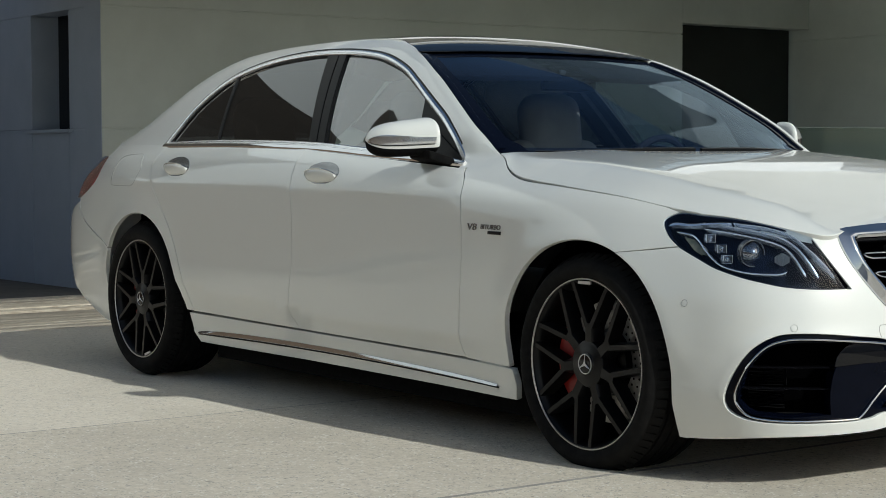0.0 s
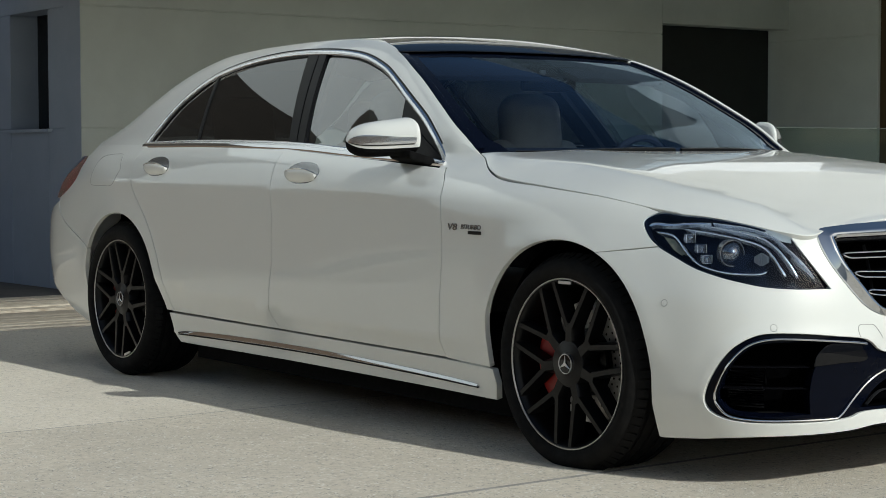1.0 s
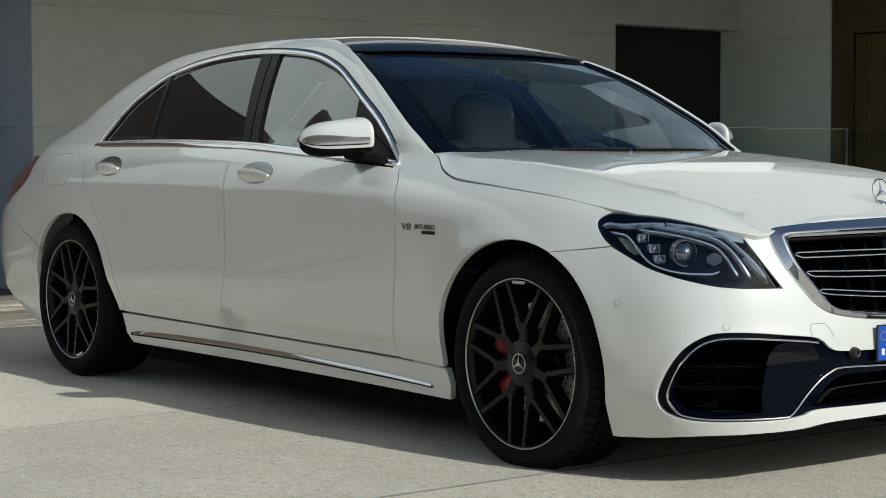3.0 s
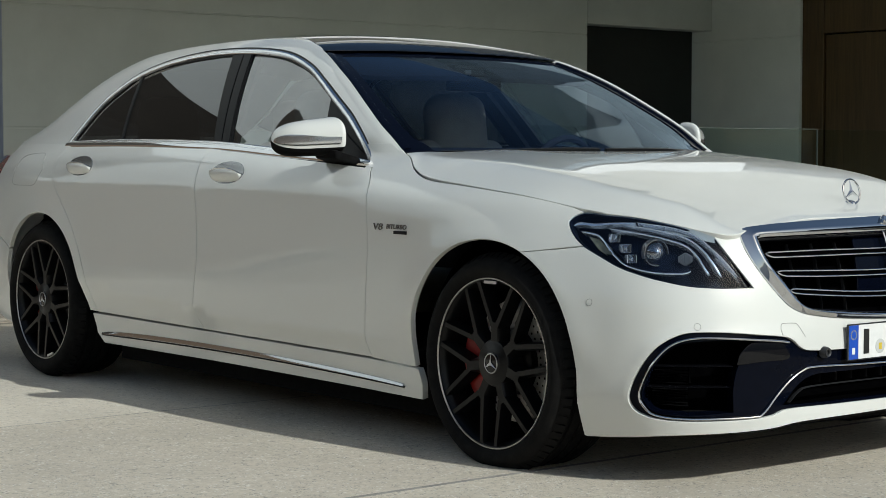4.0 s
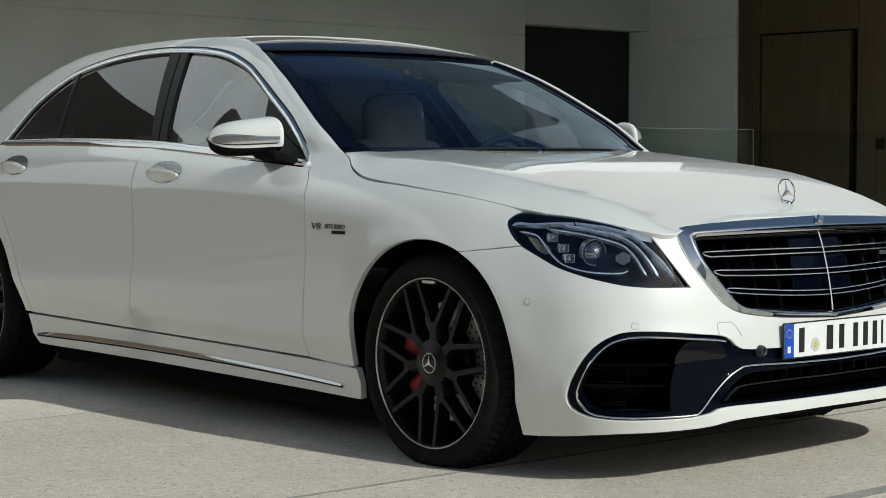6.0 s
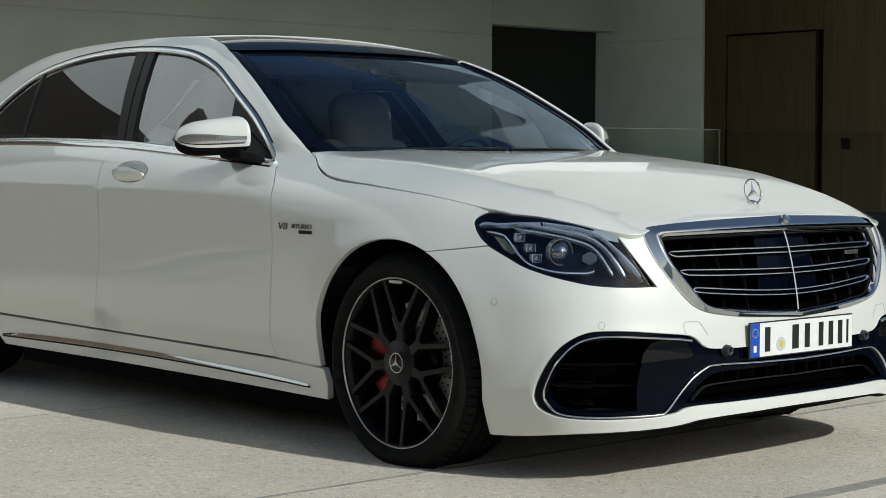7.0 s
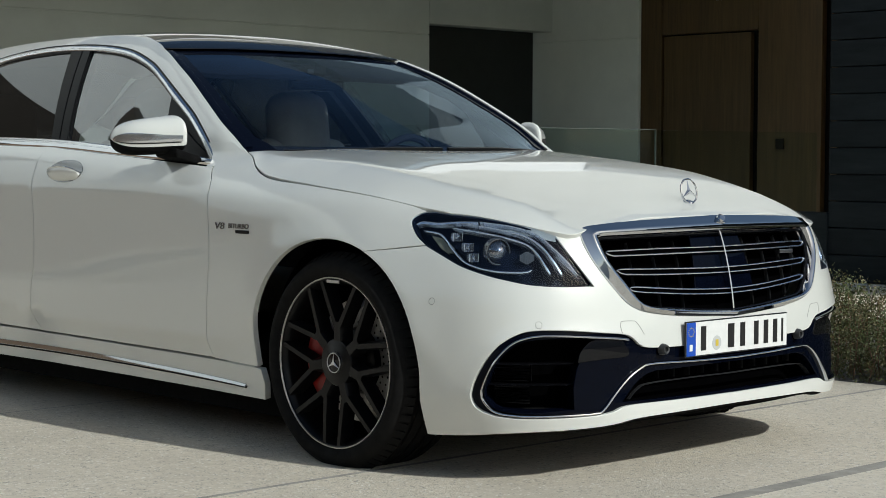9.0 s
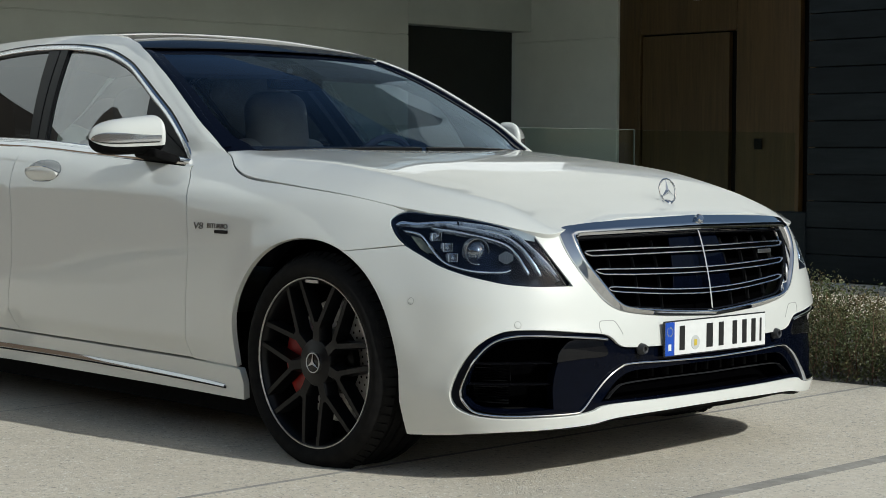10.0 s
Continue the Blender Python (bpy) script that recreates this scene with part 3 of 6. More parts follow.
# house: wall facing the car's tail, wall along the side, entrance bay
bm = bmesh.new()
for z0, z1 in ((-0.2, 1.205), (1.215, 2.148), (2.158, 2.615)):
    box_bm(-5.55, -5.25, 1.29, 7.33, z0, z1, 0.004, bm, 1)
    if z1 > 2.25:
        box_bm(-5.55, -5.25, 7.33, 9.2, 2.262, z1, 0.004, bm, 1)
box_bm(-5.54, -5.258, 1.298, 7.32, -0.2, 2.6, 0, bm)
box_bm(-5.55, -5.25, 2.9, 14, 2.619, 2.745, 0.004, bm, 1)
setting("wall_east", bm, RENDER_SHADED, "cream rendered house wall with shade in its colour and level joints", "wall")
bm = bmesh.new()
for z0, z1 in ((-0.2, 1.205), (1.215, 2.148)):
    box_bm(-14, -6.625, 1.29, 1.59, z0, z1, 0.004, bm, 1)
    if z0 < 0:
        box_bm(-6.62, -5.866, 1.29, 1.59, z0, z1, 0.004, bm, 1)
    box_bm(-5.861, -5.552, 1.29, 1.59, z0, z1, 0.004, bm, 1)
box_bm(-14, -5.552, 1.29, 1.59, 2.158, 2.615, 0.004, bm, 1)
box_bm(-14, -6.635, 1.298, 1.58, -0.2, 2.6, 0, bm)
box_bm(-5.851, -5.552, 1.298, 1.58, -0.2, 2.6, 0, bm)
setting("wall_south", bm, BLUE_SHADE_WALL, "white rendered house wall with blue shade in its colour beside a narrow window", "wall")
# the corner pier's south side gets the same blue shade in its colour
setting("wall_corner", box_bm(-5.55, -5.2505, 1.286, 1.2895, -0.2, 2.615), BLUE_SHADE_WALL, "south face of the house corner with blue shade in its colour", "wall")
window = thing("window_1", "narrow tall window deep in a rendered reveal", "window", kind="structure")
part("window_sill", box_bm(-6.66, -5.80, 1.255, 1.58, 1.185, 1.213, 0.004), BLUE_SHADE_WALL, window)
part("pane", box_bm(-6.605, -5.866, 1.525, 1.54, 1.20, 2.16), GLOSS_BLACK, window, "dark window pane")
part("window_reveal", box_bm(-6.665, -6.605, 1.59, 1.82, 1.21, 2.16), RENDER_SHADED, window)
part("window_reveal", box_bm(-5.865, -5.805, 1.59, 1.82, 1.21, 2.16), RENDER_SHADED, window)
part("window_head", box_bm(-6.605, -5.865, 1.59, 1.82, 2.142, 2.18), RENDER_SHADED, window)
part("window_frame", box_bm(-5.925, -5.867, 1.46, 1.52, 1.22, 2.14, 0.004), DOOR_BLACK, window)

# black door set back at the inner corner
door = thing("door_1", "black flush panel door set back in the rendered wall", "door", kind="structure")
part("door_leaf", box_bm(-5.52, -5.46, 7.3, 9.0, -0.2, 2.27, 0.004), DOOR_BLACK, door)
part("door_frame", box_bm(-5.458, -5.40, 7.333, 7.36, -0.2, 2.245, 0.004), SATIN_BLACK, door)
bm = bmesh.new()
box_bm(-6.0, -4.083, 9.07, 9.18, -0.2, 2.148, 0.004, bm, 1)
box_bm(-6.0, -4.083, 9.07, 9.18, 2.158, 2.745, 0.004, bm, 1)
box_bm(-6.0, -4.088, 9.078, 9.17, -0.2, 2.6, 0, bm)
setting("wall_entrance", bm, RENDER_LESS_SHADED, "cream rendered return wall of the entrance, coloured as less shaded", "wall")
# canopy out of view, added to shade the walls and reflect in the bonnet
bm = box_bm(-6.2, -3.1, 1.4, 14, 2.75, 3.05, 0.01)
box_bm(-3.095, -2.9, 1.4, 9.05, 2.46, 3.05, 0.01, bm)
box_bm(-3.095, -2.89, 9.06, 16, 3.01, 3.6, 0.01, bm)
box_bm(-2.895, 0.2, 7.3, 14, 2.75, 3.0, 0.01, bm)
box_bm(-6.2, -0.9, -0.8, 1.395, 2.62, 2.70, 0.01, bm)
box_bm(-2.89, -0.9, 1.398, 2.2, 2.62, 2.70, 0.01, bm)
setting("canopy", bm, FACADE, "unseen rendered canopy added to shade the house walls and strip", "canopy")
# unseen storey blocks, heights set by reflections in bonnet, windscreen and roof
bm = box_bm(-12, -3.1, 6.7, 8.195, 3.054, 5.7, 0.01)
box_bm(-12, -3.1, 8.2, 18, 3.054, 8.2, 0.01, bm)
box_bm(-12, -3.1, 2.0, 6.695, 3.054, 4.35, 0.01, bm)
setting("upper_storey", bm, CREAM, "unseen cream rendered storey added for the car's reflections", "wall")

# walnut entrance front
wood = thing("wall_wood", "tall walnut veneered entrance front with a flush door", "wall", kind="structure")
part("backing", box_bm(-4.2, 0.2, 9.18, 9.3, -0.3, 2.745), SATIN_BLACK, wood)
for a, b, z0, z1 in ((-4.078, -3.815, -0.3, 2.73), (-3.81, -2.655, 2.165, 2.73), (-2.65, -1.945, -0.3, 2.73), (-1.84, -0.2, -0.3, 2.73)):
    part("panel", box_bm(a, b, 9.10, 9.175, z0, z1, 0.003, segments=1), WOOD, wood)
part("panel", box_bm(-3.80, -2.75, 9.12, 9.175, -0.3, 2.15, 0.003, segments=1), WOOD, wood, "flush walnut door leaf")
part("intercom", box_bm(-2.435, -2.345, 9.085, 9.10, 1.05, 1.15, 0.004), SATIN_BLACK, wood, "small dark intercom plate")

# slate-coloured cladding beside the entrance
clad = thing("wall_cladding", "dark slate-grey horizontal board cladding", "wall", kind="structure")
part("backing", box_bm(-0.40, 14, 7.07, 7.3, -0.2, 2.9), SATIN_BLACK, clad)
for k in range(14):
    z0 = 0.045 + 0.2035 * k
    for x0, x1 in ((-0.42, 4.4), (4.405, 9.4), (9.405, 14)):
        part("board", box_bm(x0, x1, 7.0, 7.065, z0, z0 + 0.197, 0.004, segments=1), PLANK, clad)
part("plinth", box_bm(-0.45, 14, 6.93, 7.06, -0.06, 0.035, 0.006), STONE, clad, "pale stone ledge")
part("low_wall", box_bm(-1.0, -0.42, 6.98, 7.2, -0.2, 0.56, 0.006), PLANK, clad)

# glass guard before the entrance
GLASS_RIM = material("glass_rim", (0.085, 0.105, 0.095), 0.4)
guard = thing("glass_guard", "frameless clear glass guard before the entrance", "railing")
for y0, y1 in ((3.3, 5.095), (5.105, 6.72), (6.735, 8.98)):
    ob = part("pane", box_bm(-1.912, -1.90, y0, y1, 0.02, 1.2, 0.002, segments=1), GUARD_GLASS, guard)
    ob.visible_shadow = False
part("top_edge", box_bm(-1.913, -1.899, 3.3, 6.72, 1.201, 1.206), GLASS_RIM, guard, "pale ground glass edge")
part("side_edge", box_bm(-1.913, -1.899, 6.721, 6.729, 0.05, 1.2), GLASS_RIM, guard, "pale ground glass edge")
part("base_rail", box_bm(-1.94, -1.87, 3.3, 8.98, 0.0, 0.08, 0.006), BRUSHED, guard)

# unseen opposite house and boundary walls, added to close the place for reflections
opposite = thing("house_opposite", "unseen brown rendered house added across the forecourt", "house")
part("wall", box_bm(-14, 22, -17.5, -17.0, -0.2, 4.8, 0.01), BROWN_WALL, opposite)
part("roof", box_bm(-14.5, 22.5, -25, -16.4, 4.8, 5.1, 0.02), STONE, opposite)
setting("wall_low", box_bm(-9.0, -8.6, -40, -4.9, -0.2, 1.9, 0.01), BROWN_WALL, "unseen low brown wall added for reflections", "wall")
setting("wall_garden", box_bm(-9.0, -8.6, -4.896, 1.325, -0.2, 6.4, 0.01), TIMBER, "unseen tall brown wall added for dark reflections", "wall")
setting("wall_far", box_bm(24, 24.5, -30, 30, -0.2, 2.8, 0.01), FACADE, "unseen white wall ahead of the car, added for reflections", "wall")
setting("wall_neighbour", box_bm(-15, -14.5, -45, -0.6, -0.2, 17, 0.01), PALE_FACADE, "unseen sunlit pale wall added to brighten the window reflections", "wall")

# clipped evergreen hedge behind the paving
rng = random.Random(5)
LEAF = vary(material("hedge_leaf", (0.06, 0.08, 0.03), 0.55), (0.038, 0.056, 0.018), (0.125, 0.145, 0.05), 22.0, second=((0.16, 0.085, 0.04), 7.0, 0.75))
TWIG = vary(material("hedge_twig", (0.16, 0.09, 0.05), 0.8), (0.07, 0.035, 0.02), (0.13, 0.07, 0.04), 30.0)
hedge = thing("hedge", "low small-leaved hedge with reddish twigs beside the paving", "hedge")
part("soil", box_bm(1.2, 12, 2.03, 6.9, -0.15, -0.01, 0.01), EARTH, hedge, "bare dark soil")
bm = bmesh.new()
lf = bmesh.new()
for k in range(420):
    x, y = rng.uniform(2.0, 6.0), 2.10 + 0.8 * rng.random()**1.3
    h = (0.335 + 0.06 * math.sin(3.1 * x + 5 * y) + rng.uniform(-0.06, 0.09)) * (0.78 + 0.22 * min(1, (y - 2.1) / 0.2))
    lean = Vector((rng.uniform(-0.3, 0.3), rng.uniform(-0.35, 0.2), 1)).normalized()
    p0 = Vector((x, y, -0.02))
    side_v = lean.orthogonal().normalized()
    other = lean.cross(side_v)
    rings = []
    for t, r in ((0, 0.004), (0.5, 0.003), (1, 0.001)):
        c = p0 + lean * h * t
        rings.append([bm.verts.new(c + (side_v * math.cos(a) + other * math.sin(a)) * r) for a in (0, 2.1, 4.2)])
    for a, b in zip(rings[:-1], rings[1:]):
        for i in range(3):
            bm.faces.new((a[i], a[(i + 1) % 3], b[(i + 1) % 3], b[i]))
    for j in range(300):
        t = 0.02 + 1.02 * rng.random()**0.95
        c = p0 + lean * h * t + Vector((rng.gauss(0, 0.04), rng.gauss(0, 0.04), rng.gauss(0, 0.025)))
        d = Vector((rng.gauss(0, 1), rng.gauss(0, 1), rng.gauss(0.5, 0.8))).normalized()
        w = d.orthogonal().normalized()
        w.rotate(Matrix.Rotation(rng.uniform(0, 6.3), 3, d))
        L = rng.uniform(0.009, 0.019)
        n = d.cross(w)
        vs = [lf.verts.new(c), lf.verts.new(c + d * L * 0.5 + w * L * 0.3 + n * L * 0.08), lf.verts.new(c + d * L), lf.verts.new(c + d * L * 0.5 - w * L * 0.3 + n * L * 0.08)]
        lf.faces.new(vs[:3])
        lf.faces.new((vs[0], vs[2], vs[3]))
tagged(part("twig", bm, TWIG, hedge, "thin reddish-brown twigs"), kind="stuff")
tagged(part("foliage", lf, LEAF, hedge, "small dull green and rust leaves"), kind="stuff")


# ---- the car ----
LINER = vary(material("headliner", (0.03, 0.032, 0.04), 0.9, 0.0, Specular_IOR_Level=0.15), (0.009, 0.010, 0.014), (0.015, 0.016, 0.022), 60.0)
car = thing("car", "white luxury saloon with chrome trim and black forged wheels", "car")


def unit(v):
    return v / np.maximum(np.linalg.norm(v, axis=-1), 1e-12)[..., None]


def shoulder_normal(x):
    """Mean direction of quarter panel and pillar where they meet behind the doors."""
    z = np.full_like(x, 1.05)
    return unit(skin(body, s_x(x), z)[1] + skin(cabin, x, z)[1])


def soft_shoulder(p, n):
    """Lets the light run on over the soft hollow between quarter panel and pillar."""
    w = (0.9 * np.exp(-(np.abs(p[:, 2] - 1.052) / 0.035)**1.5) * np.clip((0.12 - p[:, 0]) / 0.1, 0, 1))[:, None]
    return unit(n * (1 - w) + shoulder_normal(p[:, 0]) * w)


def soft_rail(p, n):
    """Lets the light run on over the rounding between pillar and roof rail."""
    x = np.clip(p[:, 0], -0.9, 2.52)
    z = rail_z(x)
    mid = unit(skin(cabin, x, z)[1] + skin(top, x, -cabin_y(x, z) + 0.003)[1])
    d = np.hypot(p[:, 2] - z, np.abs(p[:, 1]) - cabin_y(x, z))
    w = np.exp(-(d / 0.028)**1.6)[:, None]
    return unit(n * (1 - w) + mid * w)


def ease(v):
    v = np.clip(v, 0, 1)
    return v * v * (3 - 2 * v)


def fender_skin(s, z):
    """The body, running on over the foot of the windscreen pillar."""
    s, z = np.broadcast_arrays(np.asarray(s, float), np.asarray(z, float))
    p = body(s, z)
    x = np.interp(s, ARC, PLAN[:, 0])
    w = ease((z - 0.952) / 0.075) * ease((2.60 - x) / 0.11)
    q = cabin(x, z) - np.array([0.0, 0.0025, 0.0])
    return p * (1 - w[..., None]) + q * w[..., None]


def run(pts, n=6):
    return catmull(pts, n)


def sx(pts):
    """(x, z) points of the side as (arc length, z)."""
    p = np.array(pts, float)
    return np.stack([s_x(p[:, 0]), p[:, 1]], 1)


A_GAP = run([(2.262, 0.966), (2.20, 0.90), (2.181, 0.80), (2.174, 0.70), (2.186, 0.575), (2.214, 0.378), (2.200, 0.314)])
B_GAP = sx(run([(1.389, 1.034), (1.386, 0.96), (1.387, 0.88), (1.404, 0.74), (1.403, 0.576), (1.360, 0.405), (1.393, 0.322)]))
R_GAP = sx(run([(0.150, 1.044), (0.141, 0.98), (0.146, 0.92), (0.185, 0.85), (0.342, 0.698), (0.455, 0.52), (0.497, 0.329)]))
BELT = run([(0.150, 1.044), (0.732, 1.043), (1.389, 1.030), (1.837, 1.005), (2.20, 0.982), (2.43, 0.966)])
BELT_S = sx(BELT)
front_part = BELT_S[(BELT_S[:, 0] > A_GAP[0, 0] + 0.01) & (BELT_S[:, 0] < B_GAP[0, 0] - 0.01)]
rear_part = BELT_S[(BELT_S[:, 0] > B_GAP[0, 0] + 0.01) & (BELT_S[:, 0] < R_GAP[0, 0] - 0.01)]


def arch(cx, cz, r, a0, a1, n=28):
    """Arc of a wheel arch as (arc length, z), from angle a0 to a1 in degrees, 0 pointing ahead."""
    a = np.radians(np.linspace(a0, a1, n))
    return sx(np.stack([cx + r * np.cos(a), cz + r * np.sin(a)], 1))


FA = (3.155, 0.352, 0.393)
RA = (0.035, 0.352, 0.395)
LAMP_REAR = run([(1.180, 0.738), (1.220, 0.763), (1.250, 0.792), (1.260, 0.812), (1.246, 0.828), (1.222, 0.836)])
SEAM = [(1.222, 0.838), (1.30, 0.856), (1.462, 0.881), (1.731, 0.908), (1.90, 0.922), (1.985, 0.937), (2.062, 0.963), (2.125, 0.993), (2.159, 1.006), (2.221, 1.027)]

panel("front_fender", fender_skin, outline(A_GAP, [(2.19, 0.312), (1.95, 0.305)], arch(*FA, 187, 66.1)[1:], LAMP_REAR, run(SEAM), [(s_x(2.462), 1.044), (s_x(2.448), 1.050), (s_x(2.32), 1.048), (s_x(2.335), 1.034), (s_x(2.384), 0.991), (s_x(2.420), 0.960)]), WHITE, car, step=0.025, gap=0.0022)
panel("front_door", body, outline(A_GAP[::-1], [A_GAP[0]], front_part[np.argsort(front_part[:, 0])], B_GAP), WHITE, car)
panel("rear_door", body, outline(B_GAP[::-1], rear_part[np.argsort(rear_part[:, 0])], R_GAP), WHITE, car)
panel("side_sill", body, outline([(1.938, 0.301), (1.925, 0.25), (1.935, 0.194)], sx([(2.3, 0.196), (1.4, 0.198), (0.6, 0.192), (0.5, 0.192), (0.45, 0.235), (0.445, 0.322)]), sx([(1.39, 0.317), (2.5, 0.309)])), WHITE, car, depth=0.025, step=0.027)
TAIL_LAMP = [(-0.50, 1.004), (-0.475, 0.97), (-0.483, 0.905), (-0.586, 0.845), (-0.74, 0.80)]
panel("rear_quarter", body, outline(R_GAP[::-1], sx([(0.14, 1.056), (-0.2, 1.058), (-0.5, 1.055)]), sx(run(TAIL_LAMP)), sx(run([(-0.73, 0.79), (-0.70, 0.755), (-0.62, 0.70), (-0.5, 0.65), (-0.31, 0.585)])), arch(*RA, 146, -3)), WHITE, car, soften=soft_shoulder)
S_TAIL = ARC[-1]
panel("rear_bumper", body, outline(sx(run([(-0.31, 0.580), (-0.5, 0.645), (-0.62, 0.695), (-0.70, 0.75), (-0.73, 0.785)])), [(s_x(-1.05), 0.70), (S_TAIL, 0.70), (S_TAIL, 0.38), (s_x(-1.1), 0.42), (s_x(-0.94), 0.395)], sx([(-0.88, 0.362), (-0.733, 0.307), (-0.590, 0.256), (-0.468, 0.222), (-0.385, 0.215)]), arch(*RA, 197, 147)), WHITE, car, gap=0.0016, twin="one", open_at=lambda a, b: a > S_TAIL - 0.01)
panel("tail_lamp", body, outline(sx(run(TAIL_LAMP)), [(s_x(-1.0), 0.79), (s_x(-1.2), 0.79), (s_x(-1.2), 0.965), (s_x(-1.0), 0.985), (s_x(-0.8), 1.0)], sx([(-0.6, 1.008)])), TAIL_RED, car, "red glass tail lamp")
panel("rear_panel", body, outline([(s_x(-1.2) + 0.003, 0.705), (S_TAIL, 0.705), (S_TAIL, 0.965), (s_x(-1.2) + 0.003, 0.965)]), WHITE, car, gap=0.001, twin="one", open_at=lambda a, b: a > S_TAIL - 0.01)

# front bumper with its openings
LAMP_LOW = run([(1.180, 0.735), (1.117, 0.709), (1.041, 0.678), (0.952, 0.655), (0.88, 0.641), (0.80, 0.628), (0.70, 0.622), (0.590, 0.622)])
LAMP_IN = run([(0.590, 0.622), (0.655, 0.708), (0.690, 0.755), (0.706, 0.778)])
GRILLE = run([(0.0, 0.506), (0.16, 0.514), (0.28, 0.522), (0.393, 0.537), (0.446, 0.553), (0.482, 0.575), (0.516, 0.609), (0.552, 0.652), (0.586, 0.698), (0.606, 0.741), (0.611, 0.782)])
INTAKE = outline(run([(0.950, 0.256), (0.973, 0.272), (0.984, 0.300), (0.976, 0.337), (0.956, 0.378), (0.929, 0.419), (0.894, 0.457), (0.850, 0.484), (0.798, 0.498), (0.70, 0.498), (0.58, 0.488), (0.490, 0.478), (0.458, 0.464)]),
                 run([(0.438, 0.446), (0.400, 0.434), (0.27, 0.430), (0.0, 0.428)])[1:], run([(0.0, 0.268), (0.290, 0.268), (0.48, 0.266), (0.540, 0.250), (0.62, 0.241), (0.807, 0.237), (0.90, 0.243), (0.950, 0.256)])[:-1])
LIP = [(1.172, 0.166), (1.08, 0.173), (0.993, 0.181), (0.90, 0.191), (0.807, 0.198), (0.628, 0.206), (0.531, 0.213), (0.428, 0.226), (0.20, 0.232), (0.0, 0.234)]
half = outline(arch(*FA, 66, -12), [(1.172, 0.168)], run(LIP)[1:-1], [(0.0, 0.234)], [(0.0, 0.2675)],
               run([(0.0, 0.268), (0.290, 0.268), (0.48, 0.266), (0.540, 0.250), (0.62, 0.241), (0.807, 0.237), (0.90, 0.243), (0.950, 0.256)])[1:-1],
               run([(0.950, 0.256), (0.973, 0.272), (0.984, 0.300), (0.976, 0.337), (0.956, 0.378), (0.929, 0.419), (0.894, 0.457), (0.850, 0.484), (0.798, 0.498), (0.70, 0.498), (0.58, 0.488), (0.490, 0.478), (0.458, 0.464)]),
               run([(0.438, 0.446), (0.400, 0.434), (0.27, 0.430), (0.0, 0.428)]), GRILLE, [(0.700, 0.783)], LAMP_IN[::-1], LAMP_LOW[::-1], [(1.27, 0.7245)])


def from_intake(s, z):
    """Distance of points of the bumper from the edge of the lower intake."""
    a, b = INTAKE, np.roll(INTAKE, -1, 0)
    keep = (a[:, 0] > 0.40) | (b[:, 0] > 0.40)
    a, b = a[keep], b[keep]
    p = np.stack([np.ravel(s), np.ravel(z)], 1)[:, None]
    e = (b - a)[None]
    t = np.clip(((p - a[None]) * e).sum(-1) / np.maximum((e * e).sum(-1), 1e-12), 0, 1)
    return np.linalg.norm(p - a[None] - e * t[..., None], axis=-1).min(1).reshape(np.shape(s))


def bumper_skin(s, z):
    """The bumper: the body with a rounded lip round the lower intake."""
    s, z = np.broadcast_arrays(np.asarray(s, float), np.asarray(z, float))
    p = body(s, z)
    n = np.stack([np.interp(s, ARC, NORM[:, 0]), np.interp(s, ARC, NORM[:, 1]), 0 * s], -1)
    d = from_intake(s, z)
    w = 0.005 * np.exp(-(d / 0.030)**2) * np.clip((s - 0.42) / 0.15, 0, 1) * np.clip((0.52 - z) / 0.06, 0, 1) * np.clip((z - 0.20) / 0.14, 0, 1)
    return p + n * w[..., None]


panel("front_bumper", bumper_skin, half, WHITE, car, gap=0.0007, twin="one", depth=0.026, step=0.022, open_at=lambda a, b: a < 0.004)

# bonnet
hx = np.linspace(2.525, 3.535, 42)
FRONT_EDGE = run([(3.535, -0.803), (3.63, -0.765), (3.75, -0.716), (3.845, -0.655), (3.884, -0.605), (3.893, -0.54), (3.92, -0.35), (3.933, -0.18), (3.936, 0.0)])
GLASS_FOOT = np.array([(2.745, 0.0), (2.740, -0.138), (2.708, -0.377), (2.677, -0.48), (2.646, -0.58), (2.599, -0.668), (2.545, -0.74)])
REAR_EDGE = run(GLASS_FOOT.tolist() + [(2.525, -0.769)])
hood_poly = outline(REAR_EDGE, np.stack([hx, -seam_y(hx)], 1)[1:], FRONT_EDGE[1:])
mirror_half = hood_poly[(hood_poly[:, 1] < -1e-6)][::-1] * [1, -1]
panel("bonnet", hood_at, outline(hood_poly, mirror_half), WHITE, car, twin="none", gap=0.0026, depth=0.035, step=0.0105, soften=hood_light)
# black strip added under the bonnet seam to darken the gap like shade
sl = np.linspace(2.64, 3.40, 34)
ribbon("bonnet_seal", np.stack([sl, -seam_y(sl) + 0.004, seam_z(sl) - 0.016], 1), round_section(0.016, 0.012, 8), MATT_BLACK, car, "black rubber seal")
panel("cowl", hood_at, outline(run(GLASS_FOOT - [0.006, 0]), [(2.47, -0.74), (2.50, -0.66), (2.56, -0.5), (2.60, -0.3), (2.62, 0.0)]), MATT_BLACK, car, twin="one", lift=-0.03, depth=0.02, gap=0)

